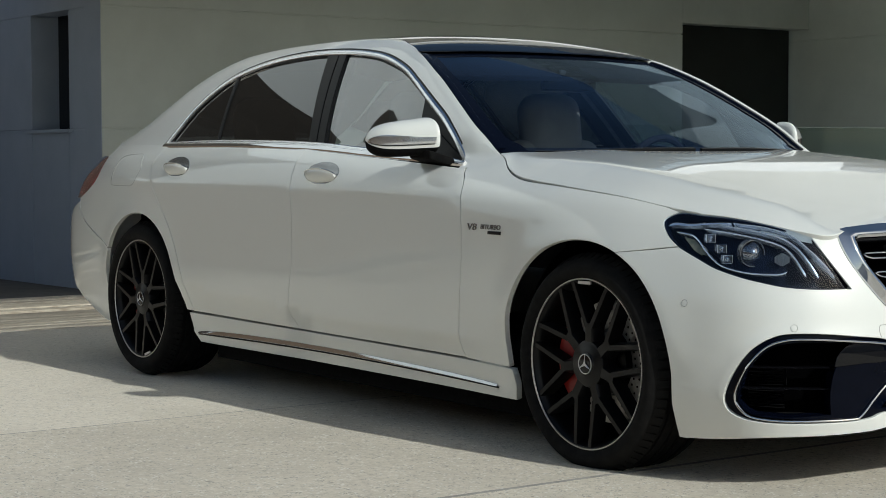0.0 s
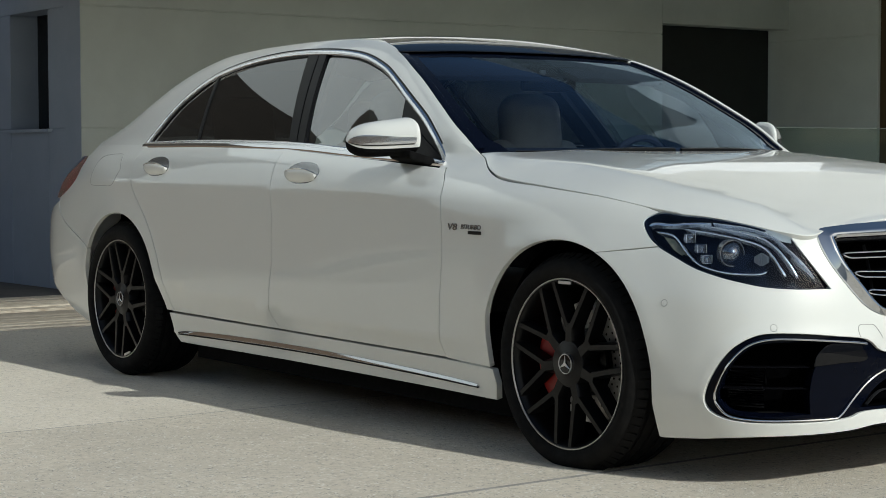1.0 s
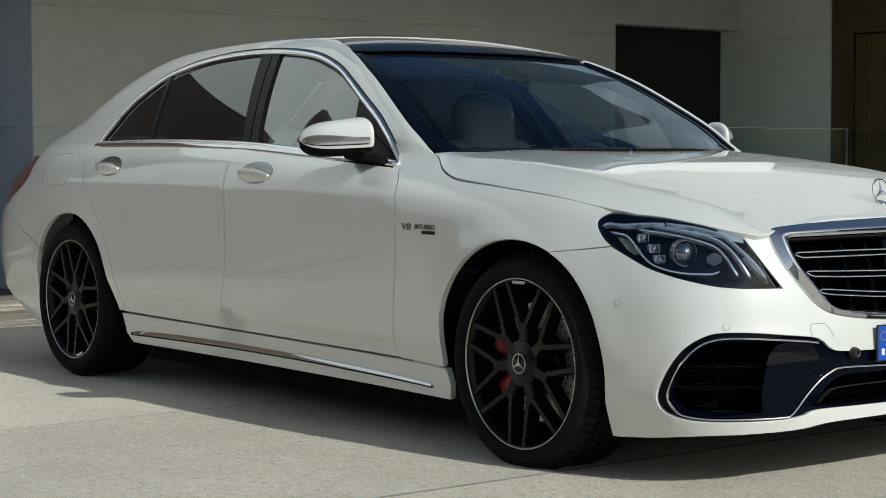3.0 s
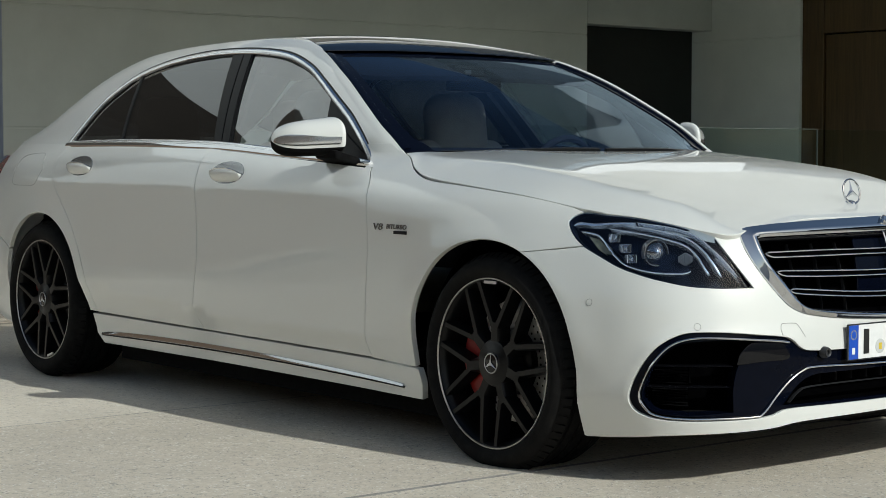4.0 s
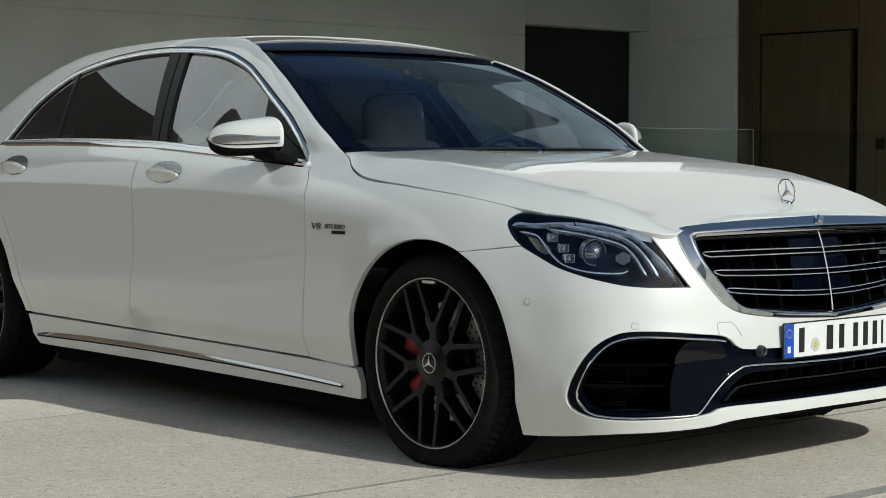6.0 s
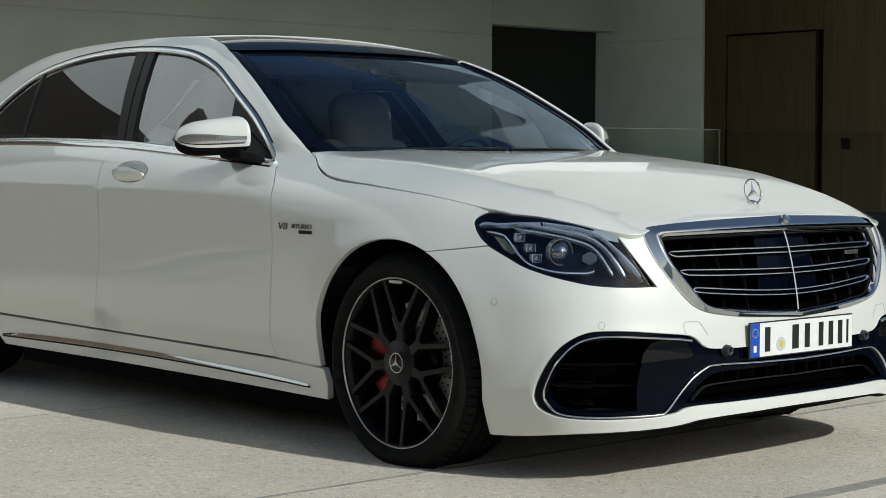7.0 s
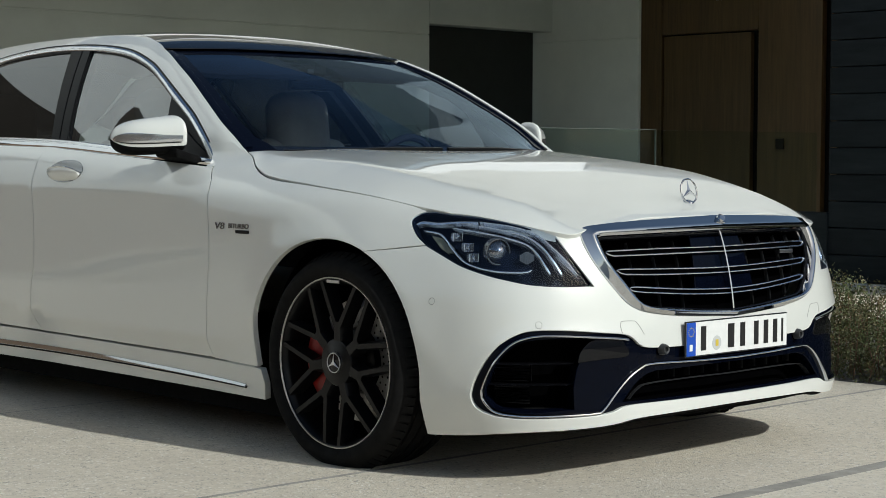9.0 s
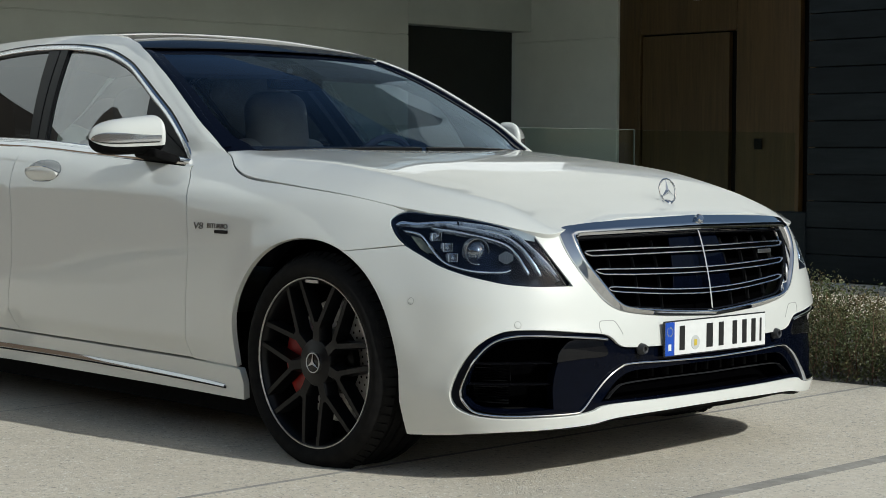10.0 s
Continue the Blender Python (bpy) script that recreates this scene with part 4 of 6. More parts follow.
# cabin sides: pillars and roof rail, windows with chrome surround
DLO = run([(0.06, 1.046), (0.131, 1.144), (0.198, 1.233), (0.280, 1.300), (0.400, 1.363), (0.554, 1.403), (0.722, 1.427), (0.938, 1.441), (1.168, 1.440), (1.398, 1.426), (1.590, 1.398), (1.766, 1.344), (1.916, 1.275), (2.060, 1.203), (2.196, 1.132), (2.278, 1.079), (2.336, 1.033), (2.380, 0.992), (2.408, 0.960)])
DLO[:, 1] += swell(DLO[:, 0], DLO[:, 1]) / 1.45
dlo = outline(DLO, run([(2.402, 0.960), (2.20, 0.985), (1.74, 1.016), (1.31, 1.040), (0.64, 1.052), (0.07, 1.045)]))
rx = np.linspace(2.52, -0.50, 90)
rail_line = np.stack([rx, rail_z(rx)], 1)
pillar = outline(rail_line, [(-0.50, 1.042), (0.03, 1.045)], DLO, [(2.43, 0.968), (2.50, 1.0)])
panel("cabin_side", cabin, pillar, WHITE, car, gap=0.0, depth=0.02, soften=lambda p, n: soft_rail(p, soft_shoulder(p, n)), step=0.02)
inner = inset(dlo, 0.0135)
mid_line = resample(inset(dlo, 0.0105), 0.03)
bow = [(-0.008, -0.0125), (0.001, -0.0125), (0.0042, -0.0098), (0.006, -0.004), (0.006, 0.004), (0.0042, 0.0098), (0.001, 0.0125), (-0.008, 0.0125)]
SATIN_CHROME = material("satin_chrome", (0.80, 0.81, 0.82), 0.24, 1.0)
panel("window_seal", cabin, inset(dlo, -0.006), SATIN_BLACK, car, "black rubber seal", holes=[inset(dlo, 0.004)], lift=0.0012, depth=0.003, gap=0, step=0.03)
ribbon("window_chrome", skin(cabin, mid_line[:, 0], mid_line[:, 1], 0.001)[0], bow, SATIN_CHROME, car, "bright chrome window surround", closed=True, up=lambda r: skin(cabin, r[:, 0], r[:, 2])[1])
GLASS_TOP = pchip([0.10, 0.152, 0.217, 0.295, 0.41, 0.56, 0.816, 1.13, 1.259, 1.485, 1.69, 1.922, 2.124, 2.2], [1.062, 1.129, 1.214, 1.277, 1.346, 1.386, 1.409, 1.419, 1.416, 1.393, 1.346, 1.251, 1.141, 1.09])
glass_low = pchip([0.1, 0.64, 1.31, 1.74, 2.2, 2.4], [1.064, 1.066, 1.056, 1.031, 0.998, 0.985])


def pane(x0b, x0t, x1t, x1b):
    """Outline of a side window between two sloping ends."""
    xt = np.linspace(x0t, x1t, 14)
    xb = np.linspace(x1b, x0b, 10)
    return outline(np.stack([xt, GLASS_TOP(xt) + swell(xt, GLASS_TOP(xt)) / 1.45], 1), np.stack([xb, glass_low(xb)], 1))


quarter, rear_pane, front_pane = pane(0.112, 0.115, 0.417, 0.539), pane(0.556, 0.434, 1.115, 1.325), pane(1.458, 1.268, 2.02, 2.12)
panel("window_frame", cabin, inset(dlo, 0.019), SATIN_BLACK, car, "black window frames", holes=[quarter, rear_pane, front_pane], lift=-0.004, depth=0.012, gap=0.0, step=0.03)
panel("b_pillar_trim", cabin, outline([(1.120, 1.417), (1.198, 1.417), (1.388, 1.05), (1.334, 1.05)]), SATIN_BLACK, car, lift=0.001, depth=0.006, gap=0)
panel("b_pillar_trim", cabin, outline([(1.207, 1.417), (1.262, 1.416), (1.45, 1.045), (1.396, 1.05)]), SATIN_BLACK, car, lift=0.001, depth=0.006, gap=0)
for nm, poly, mat in (("quarter_window", quarter, PRIVACY), ("rear_side_window", rear_pane, PRIVACY), ("front_side_window", front_pane, SIDE_GLASS)):
    panel(nm, cabin, poly, mat, car, lift=-0.009, depth=0, gap=-0.004, step=0.05)
panel("cabin_lining", cabin, outline(rail_line[4:-20], [(0.06, 1.0), (2.42, 0.962)]), LINER, car, holes=[inset(quarter, -0.006), inset(rear_pane, -0.006), inset(front_pane, -0.006)], lift=-0.026, depth=0, gap=0.012, step=0.03)
# chrome belt strip where cabin and doors meet
bx = np.linspace(0.10, 2.420, 60)
bz = pchip(BELT[:, 0], BELT[:, 1])(bx) + 0.0035 + 0.004 * np.clip((bx - 2.0) / 0.2, 0, 1)
strip = np.stack([bx, -(np.abs(side(bx, bz)[:, 1]) * 0.62 + cabin_y(bx, bz) * 0.38) - 0.001, bz], 1)
strip[:, 1] -= 0.004 * np.clip((bx - 2.0) / 0.2, 0, 1)
ribbon("belt_chrome", strip, [(0.008, -0.011), (0.0095, -0.004), (0.009, 0.005), (0.004, 0.011), (-0.045, 0.011), (-0.03, -0.011)], CHROME, car, "polished chrome belt strip", up=lambda r: np.tile([0.0, -1.0, 0.75], (len(r), 1)))

# windscreen, roof, rear window
def top_edge(x, w):
    return -(cabin_y(x, rail_z(x)) - w)


wx = np.linspace(2.50, 1.80, 22)
WS_BASE = run((GLASS_FOOT + [0.03, 0]).tolist() + [(2.52, -0.747)])
WS_TOP = run([(1.785, top_edge(1.785, 0.006)), (1.80, -0.47), (1.812, -0.19), (1.815, 0.0)])
ws_side = np.stack([wx, top_edge(wx, 0.001 + 0.003 * (2.5 - wx))], 1)
ws = outline(WS_BASE, ws_side[1:], WS_TOP)
ws_full = outline(ws, (ws[(ws[:, 1] < -1e-6)][::-1]) * [1, -1])
panel("windscreen", top, inset(ws_full, 0.026) * [1, 0.95], WINDSCREEN, car, "blue-tinted windscreen", twin="none", depth=0, step=0.05, lift=-0.015)
panel("windscreen_border", top, ws_full, GLASS_EDGE, car, holes=[inset(ws_full, 0.03) * [1, 0.935]], twin="none", depth=0.004, gap=0, lift=-0.012, step=0.03)
tx = np.linspace(2.50, 1.80, 40)
trim_line = skin(top, tx, top_edge(tx, 0.024), -0.008)[0]
ribbon("windscreen_trim", trim_line, [(-0.012, -0.021), (0.0, -0.021), (0.003, -0.014), (0.0045, 0.0), (0.003, 0.014), (-0.004, 0.022), (-0.012, 0.022)], GLASS_EDGE, car, "black windscreen pillar trim", up=lambda r: skin(top, r[:, 0], r[:, 1])[1])


def roof_front(p, n):
    """The roof glass rolls down towards the windscreen."""
    return unit(n + np.array([0.16, 0.0, 0.0]) * ease((p[:, 0] - 1.645) / 0.10)[:, None])


rx2 = np.linspace(1.785, -0.50, 70)
edge = np.stack([rx2, top_edge(rx2, 0.0)], 1)
CORNER = run([(1.785, top_edge(1.785, 0.004)), (1.72, -0.572), (1.64, -0.548), (1.54, -0.512), (1.40, -0.475), (1.20, -0.458)])
roof_in = outline(CORNER[1:], [(0.8, -0.455), (0.42, -0.455), (0.06, -0.45), (-0.40, -0.53), (-0.50, -0.54)])
panel("roof_rail", top, outline(roof_in, edge[::-1]), WHITE, car, gap=0.0, depth=0.01, step=0.02, soften=soft_rail)
panel("panorama_roof", top, outline([(1.81, 0.0), (1.806, -0.2), (1.795, -0.47)], CORNER[1:] + [0, 0.0015], [(0.8, -0.4535), (0.42, -0.4535), (0.40, 0.0)]), ROOF_GLASS, car, "black glass panorama roof", twin="one", gap=0.001, depth=0.004, step=0.03, soften=roof_front, open_at=lambda a, b: b > -0.004)
panel("roof_skin", top, outline([(0.395, 0.0), (0.415, -0.4535), (0.065, -0.4485), (0.03, -0.43), (0.045, -0.2), (0.05, 0.0)]), WHITE, car, twin="one", gap=0.001, depth=0.006, open_at=lambda a, b: b > -0.004)
panel("rear_window", top, outline([(0.045, 0.0), (0.04, -0.2), (0.025, -0.43), (-0.38, -0.522), (-0.60, -0.548), (-0.68, -0.545), (-0.735, -0.3), (-0.745, 0.0)]), PRIVACY, car, "tinted rear window", twin="one", gap=0.001, depth=0, step=0.05)

# boot lid
deck_z = pchip([-1.3, -1.10, -1.0, -0.9, -0.7], [0.95, 0.985, 0.997, 1.010, 1.035])


def deck(x, y):
    x, y = np.broadcast_arrays(np.asarray(x, float), np.asarray(y, float))
    return np.stack([x, y, deck_z(x) - 0.10 * (np.abs(y) / 0.75)**2.4], -1)


panel("boot_lid", deck, outline([(-0.75, 0.0), (-0.74, -0.3), (-0.69, -0.55), (-0.64, -0.66), (-0.80, -0.62), (-0.93, -0.52), (-1.0, -0.40), (-1.04, -0.25), (-1.055, 0.0)]), WHITE, car, twin="one", gap=0.001, depth=0.03, open_at=lambda a, b: b > -0.004)

# dark floor pan, wheel houses and engine bay so that no light falls through
under = body(np.linspace(0.0, 1.14, 30), np.full(30, 0.2))[:, :2] * [0.985, 0.97]
rim = [(x, y) for x, y in under] + [(3.55, -0.60), (2.76, -0.60), (2.74, -0.77), (0.46, -0.77), (0.44, -0.60), (-0.45, -0.60), (-0.6, -0.70), (-0.95, -0.60), (-1.12, -0.4), (-1.15, 0)]
full = rim + [(x, -y) for x, y in rim[::-1] if abs(y) > 1e-6]
bm = bmesh.new()
lo = [bm.verts.new((x, y, 0.205 if x > 3.5 else 0.118)) for x, y in full]
hi = [bm.verts.new((x, y, 0.26)) for x, y in full]
bm.faces.new(lo[::-1])
bm.faces.new(hi)
for i in range(len(lo)):
    j = (i + 1) % len(lo)
    bm.faces.new((lo[i], lo[j], hi[j], hi[i]))
part("floor_pan", bm, MATT_BLACK, car)
part("firewall", box_bm(2.66, 2.72, -0.62, 0.62, 0.25, 0.90, 0.01), MATT_BLACK, car)
part("radiator_panel", box_bm(3.72, 3.78, -0.58, 0.58, 0.255, 0.76, 0.01), MATT_BLACK, car)
part("boot_wall", box_bm(-0.62, -0.56, -0.62, 0.62, 0.255, 1.0, 0.01), MATT_BLACK, car)
for cx, cz, r in (FA, RA):
    for sgn in (-1, 1):
        bm = bmesh.new()
        n = 30
        rings = []
        for y in (0.84, 0.60):
            rings.append([bm.verts.new((cx + (r + 0.012) * math.cos(math.pi * (1.08 - 1.16 * i / n)), sgn * y, cz + (r + 0.012) * math.sin(math.pi * (1.08 - 1.16 * i / n)))) for i in range(n + 1)])
        for i in range(n):
            bm.faces.new((rings[0][i], rings[0][i + 1], rings[1][i + 1], rings[1][i]))
        bm.faces.new(rings[1])
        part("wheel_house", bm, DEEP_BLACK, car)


# ---- wheels ----
SPOKES = 7


def wheel(cx, cz, sgn, turn, width, plate_turn, R):
    """A wheel with its outer face at y = 0 in its own frame, axle along y; sgn -1 for the right side."""
    w = part("wheel", lathe_bm([(0.262, 0.004), (0.268, 0.0), (0.271, 0.004), (0.271, 0.012), (0.2605, 0.016), (0.2585, 0.020)], 96, close=False), WHEEL_BLACK, car, "black forged cross-spoke wheel", True)
    prof = [(0.268, 0.006), (0.275, -0.004), (0.290, -0.012), (0.305, -0.014), (R - 0.027, -0.010), (R - 0.0135, 0.003), (R - 0.0065, 0.018), (R - 0.0025, 0.03)]
    groove = [0.062, 0.105, 0.150, 0.193]
    for g in groove:
        if g < width - 0.05:
            prof += [(R, g - 0.006), (R - 0.007, g - 0.005), (R - 0.007, g + 0.005), (R, g + 0.006)]
    prof += [(R - 0.0025, width - 0.03), (R - 0.0135, width - 0.003), (0.31, width + 0.01), (0.275, width)]
    part("tyre", lathe_bm(prof, 96), RUBBER, w, "black low-profile tyre", True)
    # shoulder tread blocks
    bm = bmesh.new()
    for k in range(72):
        m = Matrix.Rotation(2 * math.pi * k / 72, 4, "Y")
        q = bmesh.ops.create_cube(bm, size=1.0, matrix=m @ Matrix.LocRotScale((R - 0.0033, 0.026, 0), Euler((0, 0, -0.55)), (0.006, 0.034, 0.0225)))
    tagged(part("tread_block", bm, RUBBER, w), kind="stuff")
    part("rim_lip", lathe_bm([(0.2645, 0.0025), (0.266, -0.0012), (0.2688, -0.0012), (0.270, 0.002)], 128), DISC_STEEL, w, "bright turned rim edge", True)
    part("barrel", lathe_bm([(0.262, 0.006), (0.256, 0.014), (0.250, 0.03), (0.245, 0.07), (0.243, width - 0.02)], 72), WHEEL_BLACK, w, "", True)
    # hub and seven forked spokes
    part("hub", lathe_bm([(0.0005, 0.006), (0.042, 0.006), (0.046, 0.0085), (0.066, 0.0095), (0.072, 0.012), (0.075, 0.018), (0.077, 0.07)], 64), WHEEL_BLACK, w, "", True)
    for k in range(SPOKES):
        a0 = 2 * math.pi * k / SPOKES + turn
        bm = bmesh.new()
        def polar(r, a):
            return Vector((r * math.cos(a), 0, r * math.sin(a)))

        def bar(path):
            """A chamfered bar along (centre, depth of its face, width)."""
            prev = None
            for i, (c, y, wd) in enumerate(path):
                nxt, was = path[min(i + 1, len(path) - 1)][0], path[max(i - 1, 0)][0]
                ur = (nxt - was).normalized()
                ut = Vector((-ur.z, 0, ur.x))
                ring = [bm.verts.new(c + ut * (q * wd / 2) + Vector((0, yy, 0))) for q, yy in ((-1.4, y + 0.045), (-1.0, y + 0.007), (-0.78, y), (0.78, y), (1.0, y + 0.007), (1.4, y + 0.045))]
                if prev:
                    for j in range(6):
                        bm.faces.new((prev[j], prev[(j + 1) % 6], ring[(j + 1) % 6], ring[j]))
                prev = ring

        # a stem on the hub that forks into two arms
        bar([(polar(0.050, a0), 0.012, 0.046), (polar(0.078, a0), 0.0105, 0.038), (polar(0.100, a0), 0.009, 0.036), (polar(0.121, a0), 0.008, 0.038), (polar(0.130, a0), 0.0085, 0.022)])
        for sg in (-1, 1):
            p1, p2 = polar(0.119, a0 + sg * 0.085), polar(0.263, a0 + sg * 0.318)
            bar([(p1.lerp(p2, q), 0.008 - 0.003 * q, 0.0205 - 0.003 * q) for q in (0.0, 0.15, 0.4, 0.7, 0.9)] + [(p2, 0.006, 0.020)])
        part("spoke", bm, WHEEL_BLACK, w, "", True)
    cap = part("hub_cap", lathe_bm([(0.0005, 0.002), (0.030, 0.002), (0.036, 0.004), (0.039, 0.009)], 48), GLOSS_BLACK, w, "black hub cap with a bright ring emblem", True)
    part("cap_ring", lathe_bm([(0.0285, 0.003), (0.0295, 0.0), (0.0315, 0.0), (0.0325, 0.004)], 48), BRUSHED, w, "", True)
    bm = bmesh.new()
    for k in range(3):
        m = Matrix.Rotation(math.pi / 2 + turn * 0.7 + 2 * math.pi * k / 3, 4, "Y")
        vs = [bm.verts.new(m @ Vector(p)) for p in ((0.0, -0.001, 0.0055), (0.030, 0.0005, 0.0006), (0.030, 0.0005, -0.0006), (0.0, -0.001, -0.0055), (0.014, -0.002, 0.0))]
        for f in ((0, 1, 4), (1, 2, 4), (2, 3, 4), (3, 0, 4)):
            bm.faces.new([vs[i] for i in f])
    part("cap_emblem", bm, BRUSHED, w)
    bm = box_bm(-0.030, 0.030, -0.003, 0.004, 0.2505, 0.2605, 0.001, segments=1)
    part("rim_plate", bm, BRUSHED, w, "small bright plate on the rim").rotation_euler = (0, plate_turn, 0)
    # brake
    bm = lathe_bm([(0.105, 0.108), (0.108, 0.104), (0.193, 0.104), (0.195, 0.108), (0.195, 0.134), (0.10, 0.134)], 72)
    part("brake_disc", bm, DISC_STEEL, w, "drilled steel brake disc", True)
    part("disc_bell", lathe_bm([(0.03, 0.075), (0.085, 0.075), (0.10, 0.085), (0.106, 0.108)], 48), WHEEL_BLACK, w, "", True)
    bm = bmesh.new()
    for k in range(36):
        for j, r in enumerate((0.122, 0.146, 0.170)):
            a = 2 * math.pi * (k + j / 3) / 36
            bmesh.ops.create_circle(bm, cap_ends=True, segments=8, radius=0.0042, matrix=Matrix.Translation((r * math.cos(a), 0.1035, r * math.sin(a))) @ Matrix.Rotation(math.pi / 2, 4, "X"))
    tagged(part("disc_hole", bm, MATT_BLACK, w), kind="stuff")
    bm = bmesh.new()
    n = 14
    ca = math.pi * (1.0 if sgn < 0 else 0.0) + 0.05
    rows = []
    for i in range(n + 1):
        a = ca - 0.62 + 1.24 * i / n
        d = Vector((math.cos(a), 0, math.sin(a)))
        bulge = 0.012 * math.sin(math.pi * i / n)
        rows.append([bm.verts.new(d * r + Vector((0, y, 0))) for r, y in ((0.108, 0.098), (0.112, 0.082 - bulge), (0.175, 0.070 - bulge), (0.205, 0.076 - bulge), (0.218, 0.092), (0.218, 0.150), (0.108, 0.150))])
    for p, q in zip(rows[:-1], rows[1:]):
        for i in range(7):
            bm.faces.new((p[i], p[(i + 1) % 7], q[(i + 1) % 7], q[i]))
    bm.faces.new(rows[0])
    bm.faces.new(rows[-1][::-1])
    part("brake_caliper", bm, RED, w, "red painted brake caliper", True)
    w.location = (cx, sgn * 0.925, cz)
    if sgn > 0:
        w.rotation_euler = (0, 0, math.pi)
    return w


for cx, cz, width, turn, plate_turn, r in ((3.165, 0.355, 0.255, radians(86.3), 0.0, 0.341), (0.0, 0.353, 0.275, radians(84), math.pi - 0.3, 0.3475)):
    for sgn in (-1, 1):
        wheel(cx, cz, sgn, turn, width, plate_turn, r)


# ---- details of the car ----
MIRROR = np.array([1.0, -1.0, 1.0])


def bead(name, surface, pts, w, h, mat, parent, label="", lift=0.0, n=8, twin="pair", closed=False, section=None, smooth_line=True):
    """A thin bar laid along a line on a surface: w wide, h proud. twin 'one' runs on over the middle of the car to the other side."""
    line = catmull(pts, n) if smooth_line else np.array(pts, float)
    p, m = skin(surface, line[:, 0], line[:, 1], lift)
    if twin == "one":
        p, m = np.vstack([p, (p * MIRROR)[::-1][1:]]), np.vstack([m, (m * MIRROR)[::-1][1:]])
    sec = section or [(h * math.sin(a), w / 2 * math.cos(a)) for a in np.linspace(0, math.pi, 7)] + [(-0.004, -w / 2), (-0.004, w / 2)]
    return ribbon(name, p, sec, mat, parent, label, closed=closed, twin=twin, up=lambda r: m)


def bulged(name, surface, outer, inner, mat, parent, label="", height=0.02, lift=0.0, rows=9, twin="one", closed=False, power=0.6, peak=None, climb=0.85):
    """A rounded frame between two lines on a surface that have as many points."""
    outer, inner = np.array(outer), np.array(inner)
    k = len(outer)
    verts = []
    for v in np.linspace(0, 1, rows):
        q = outer + (inner - outer) * v
        p, m = skin(surface, q[:, 0], q[:, 1], lift)
        rise = math.sin(math.pi * v)**power if peak is None else 1 - (1 - v / peak)**climb if v < peak else 1 - ((v - peak) / (1 - peak))**2
        verts.append(p + m * (height * rise - 0.012 * (v == 0.0) - 0.03 * (v == 1.0)))
    verts = np.vstack(verts)
    faces = [(r * k + i, r * k + (i + 1) % k, (r + 1) * k + (i + 1) % k, (r + 1) * k + i) for r in range(rows - 1) for i in range(k if closed else k - 1)]
    made = None
    sets = [(1,), (-1,)] if twin == "pair" else [(1, -1)]
    for group in sets:
        bm = bmesh.new()
        for sg in group:
            vs = [bm.verts.new((v[0], v[1] * sg, v[2])) for v in verts]
            for f in faces:
                try:
                    bm.faces.new([vs[i] for i in f])
                except ValueError:
                    pass
        bmesh.ops.remove_doubles(bm, verts=bm.verts, dist=1e-5)
        made = made or part(name, bm, mat, parent, label, True) if len(sets) == 1 else part(name, bm, mat, parent, label, True)
    return made


def even(pts, n):
    """n points evenly along a polyline."""
    p = np.array(pts, float)
    d = np.concatenate([[0], np.cumsum(np.hypot(*np.diff(p, axis=0).T))])
    t = np.linspace(0, d[-1], n)
    return np.stack([np.interp(t, d, p[:, 0]), np.interp(t, d, p[:, 1])], 1)


# -- grille --
grille = part("grille", lathe_bm([(0.001, 0), (0.002, 0.001)], 4), MATT_BLACK, car, "radiator grille with chrome frame and twin louvres")
N1, N2 = 44, 30
outer = np.vstack([even(run([(0.0, 0.506), (0.16, 0.514), (0.28, 0.522), (0.393, 0.537), (0.446, 0.553), (0.482, 0.575), (0.516, 0.609), (0.552, 0.652), (0.586, 0.698), (0.606, 0.741), (0.613, 0.774)]), N1), even(run([(0.612, 0.780), (0.602, 0.793), (0.56, 0.800), (0.36, 0.813), (0.0, 0.822)]), N2)])
inner_g = np.vstack([even(run([(0.0, 0.526), (0.16, 0.535), (0.276, 0.545), (0.372, 0.554), (0.414, 0.567), (0.441, 0.590), (0.469, 0.624), (0.498, 0.658), (0.525, 0.696), (0.539, 0.734), (0.543, 0.758)]), N1), even(run([(0.543, 0.760), (0.537, 0.762), (0.50, 0.763), (0.30, 0.766), (0.0, 0.769)]), N2)])
bulged("grille_frame", body, outer, inner_g, CHROME, grille, "wide polished chrome grille frame", height=0.013, lift=0.002, rows=14, peak=0.62)
# black bead added to cover bright reflections on the frame's inner wall
bead("grille_inner_edge", body, inner_g, 0.008, 0.008, GLOSS_BLACK, grille, "black bead added to dim the frame's inner wall", lift=-0.016, twin="one", smooth_line=False)
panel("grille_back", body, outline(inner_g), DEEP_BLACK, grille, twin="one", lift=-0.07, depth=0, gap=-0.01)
for k in range(4):
    s = 0.18 + 0.105 * k
    z1 = 0.765
    z0 = float(np.interp(s, inner_g[:N1, 0], inner_g[:N1, 1]))
    if s < 0.53:
        bead("fin", body, [(s, z0 + 0.002), (s, (z0 + z1) / 2), (s, z1)], 0.003, 0.008, SENSOR, grille, lift=-0.060)
LOUVRE = material("louvre_chrome", (0.82, 0.83, 0.86), 0.14, 1.0)
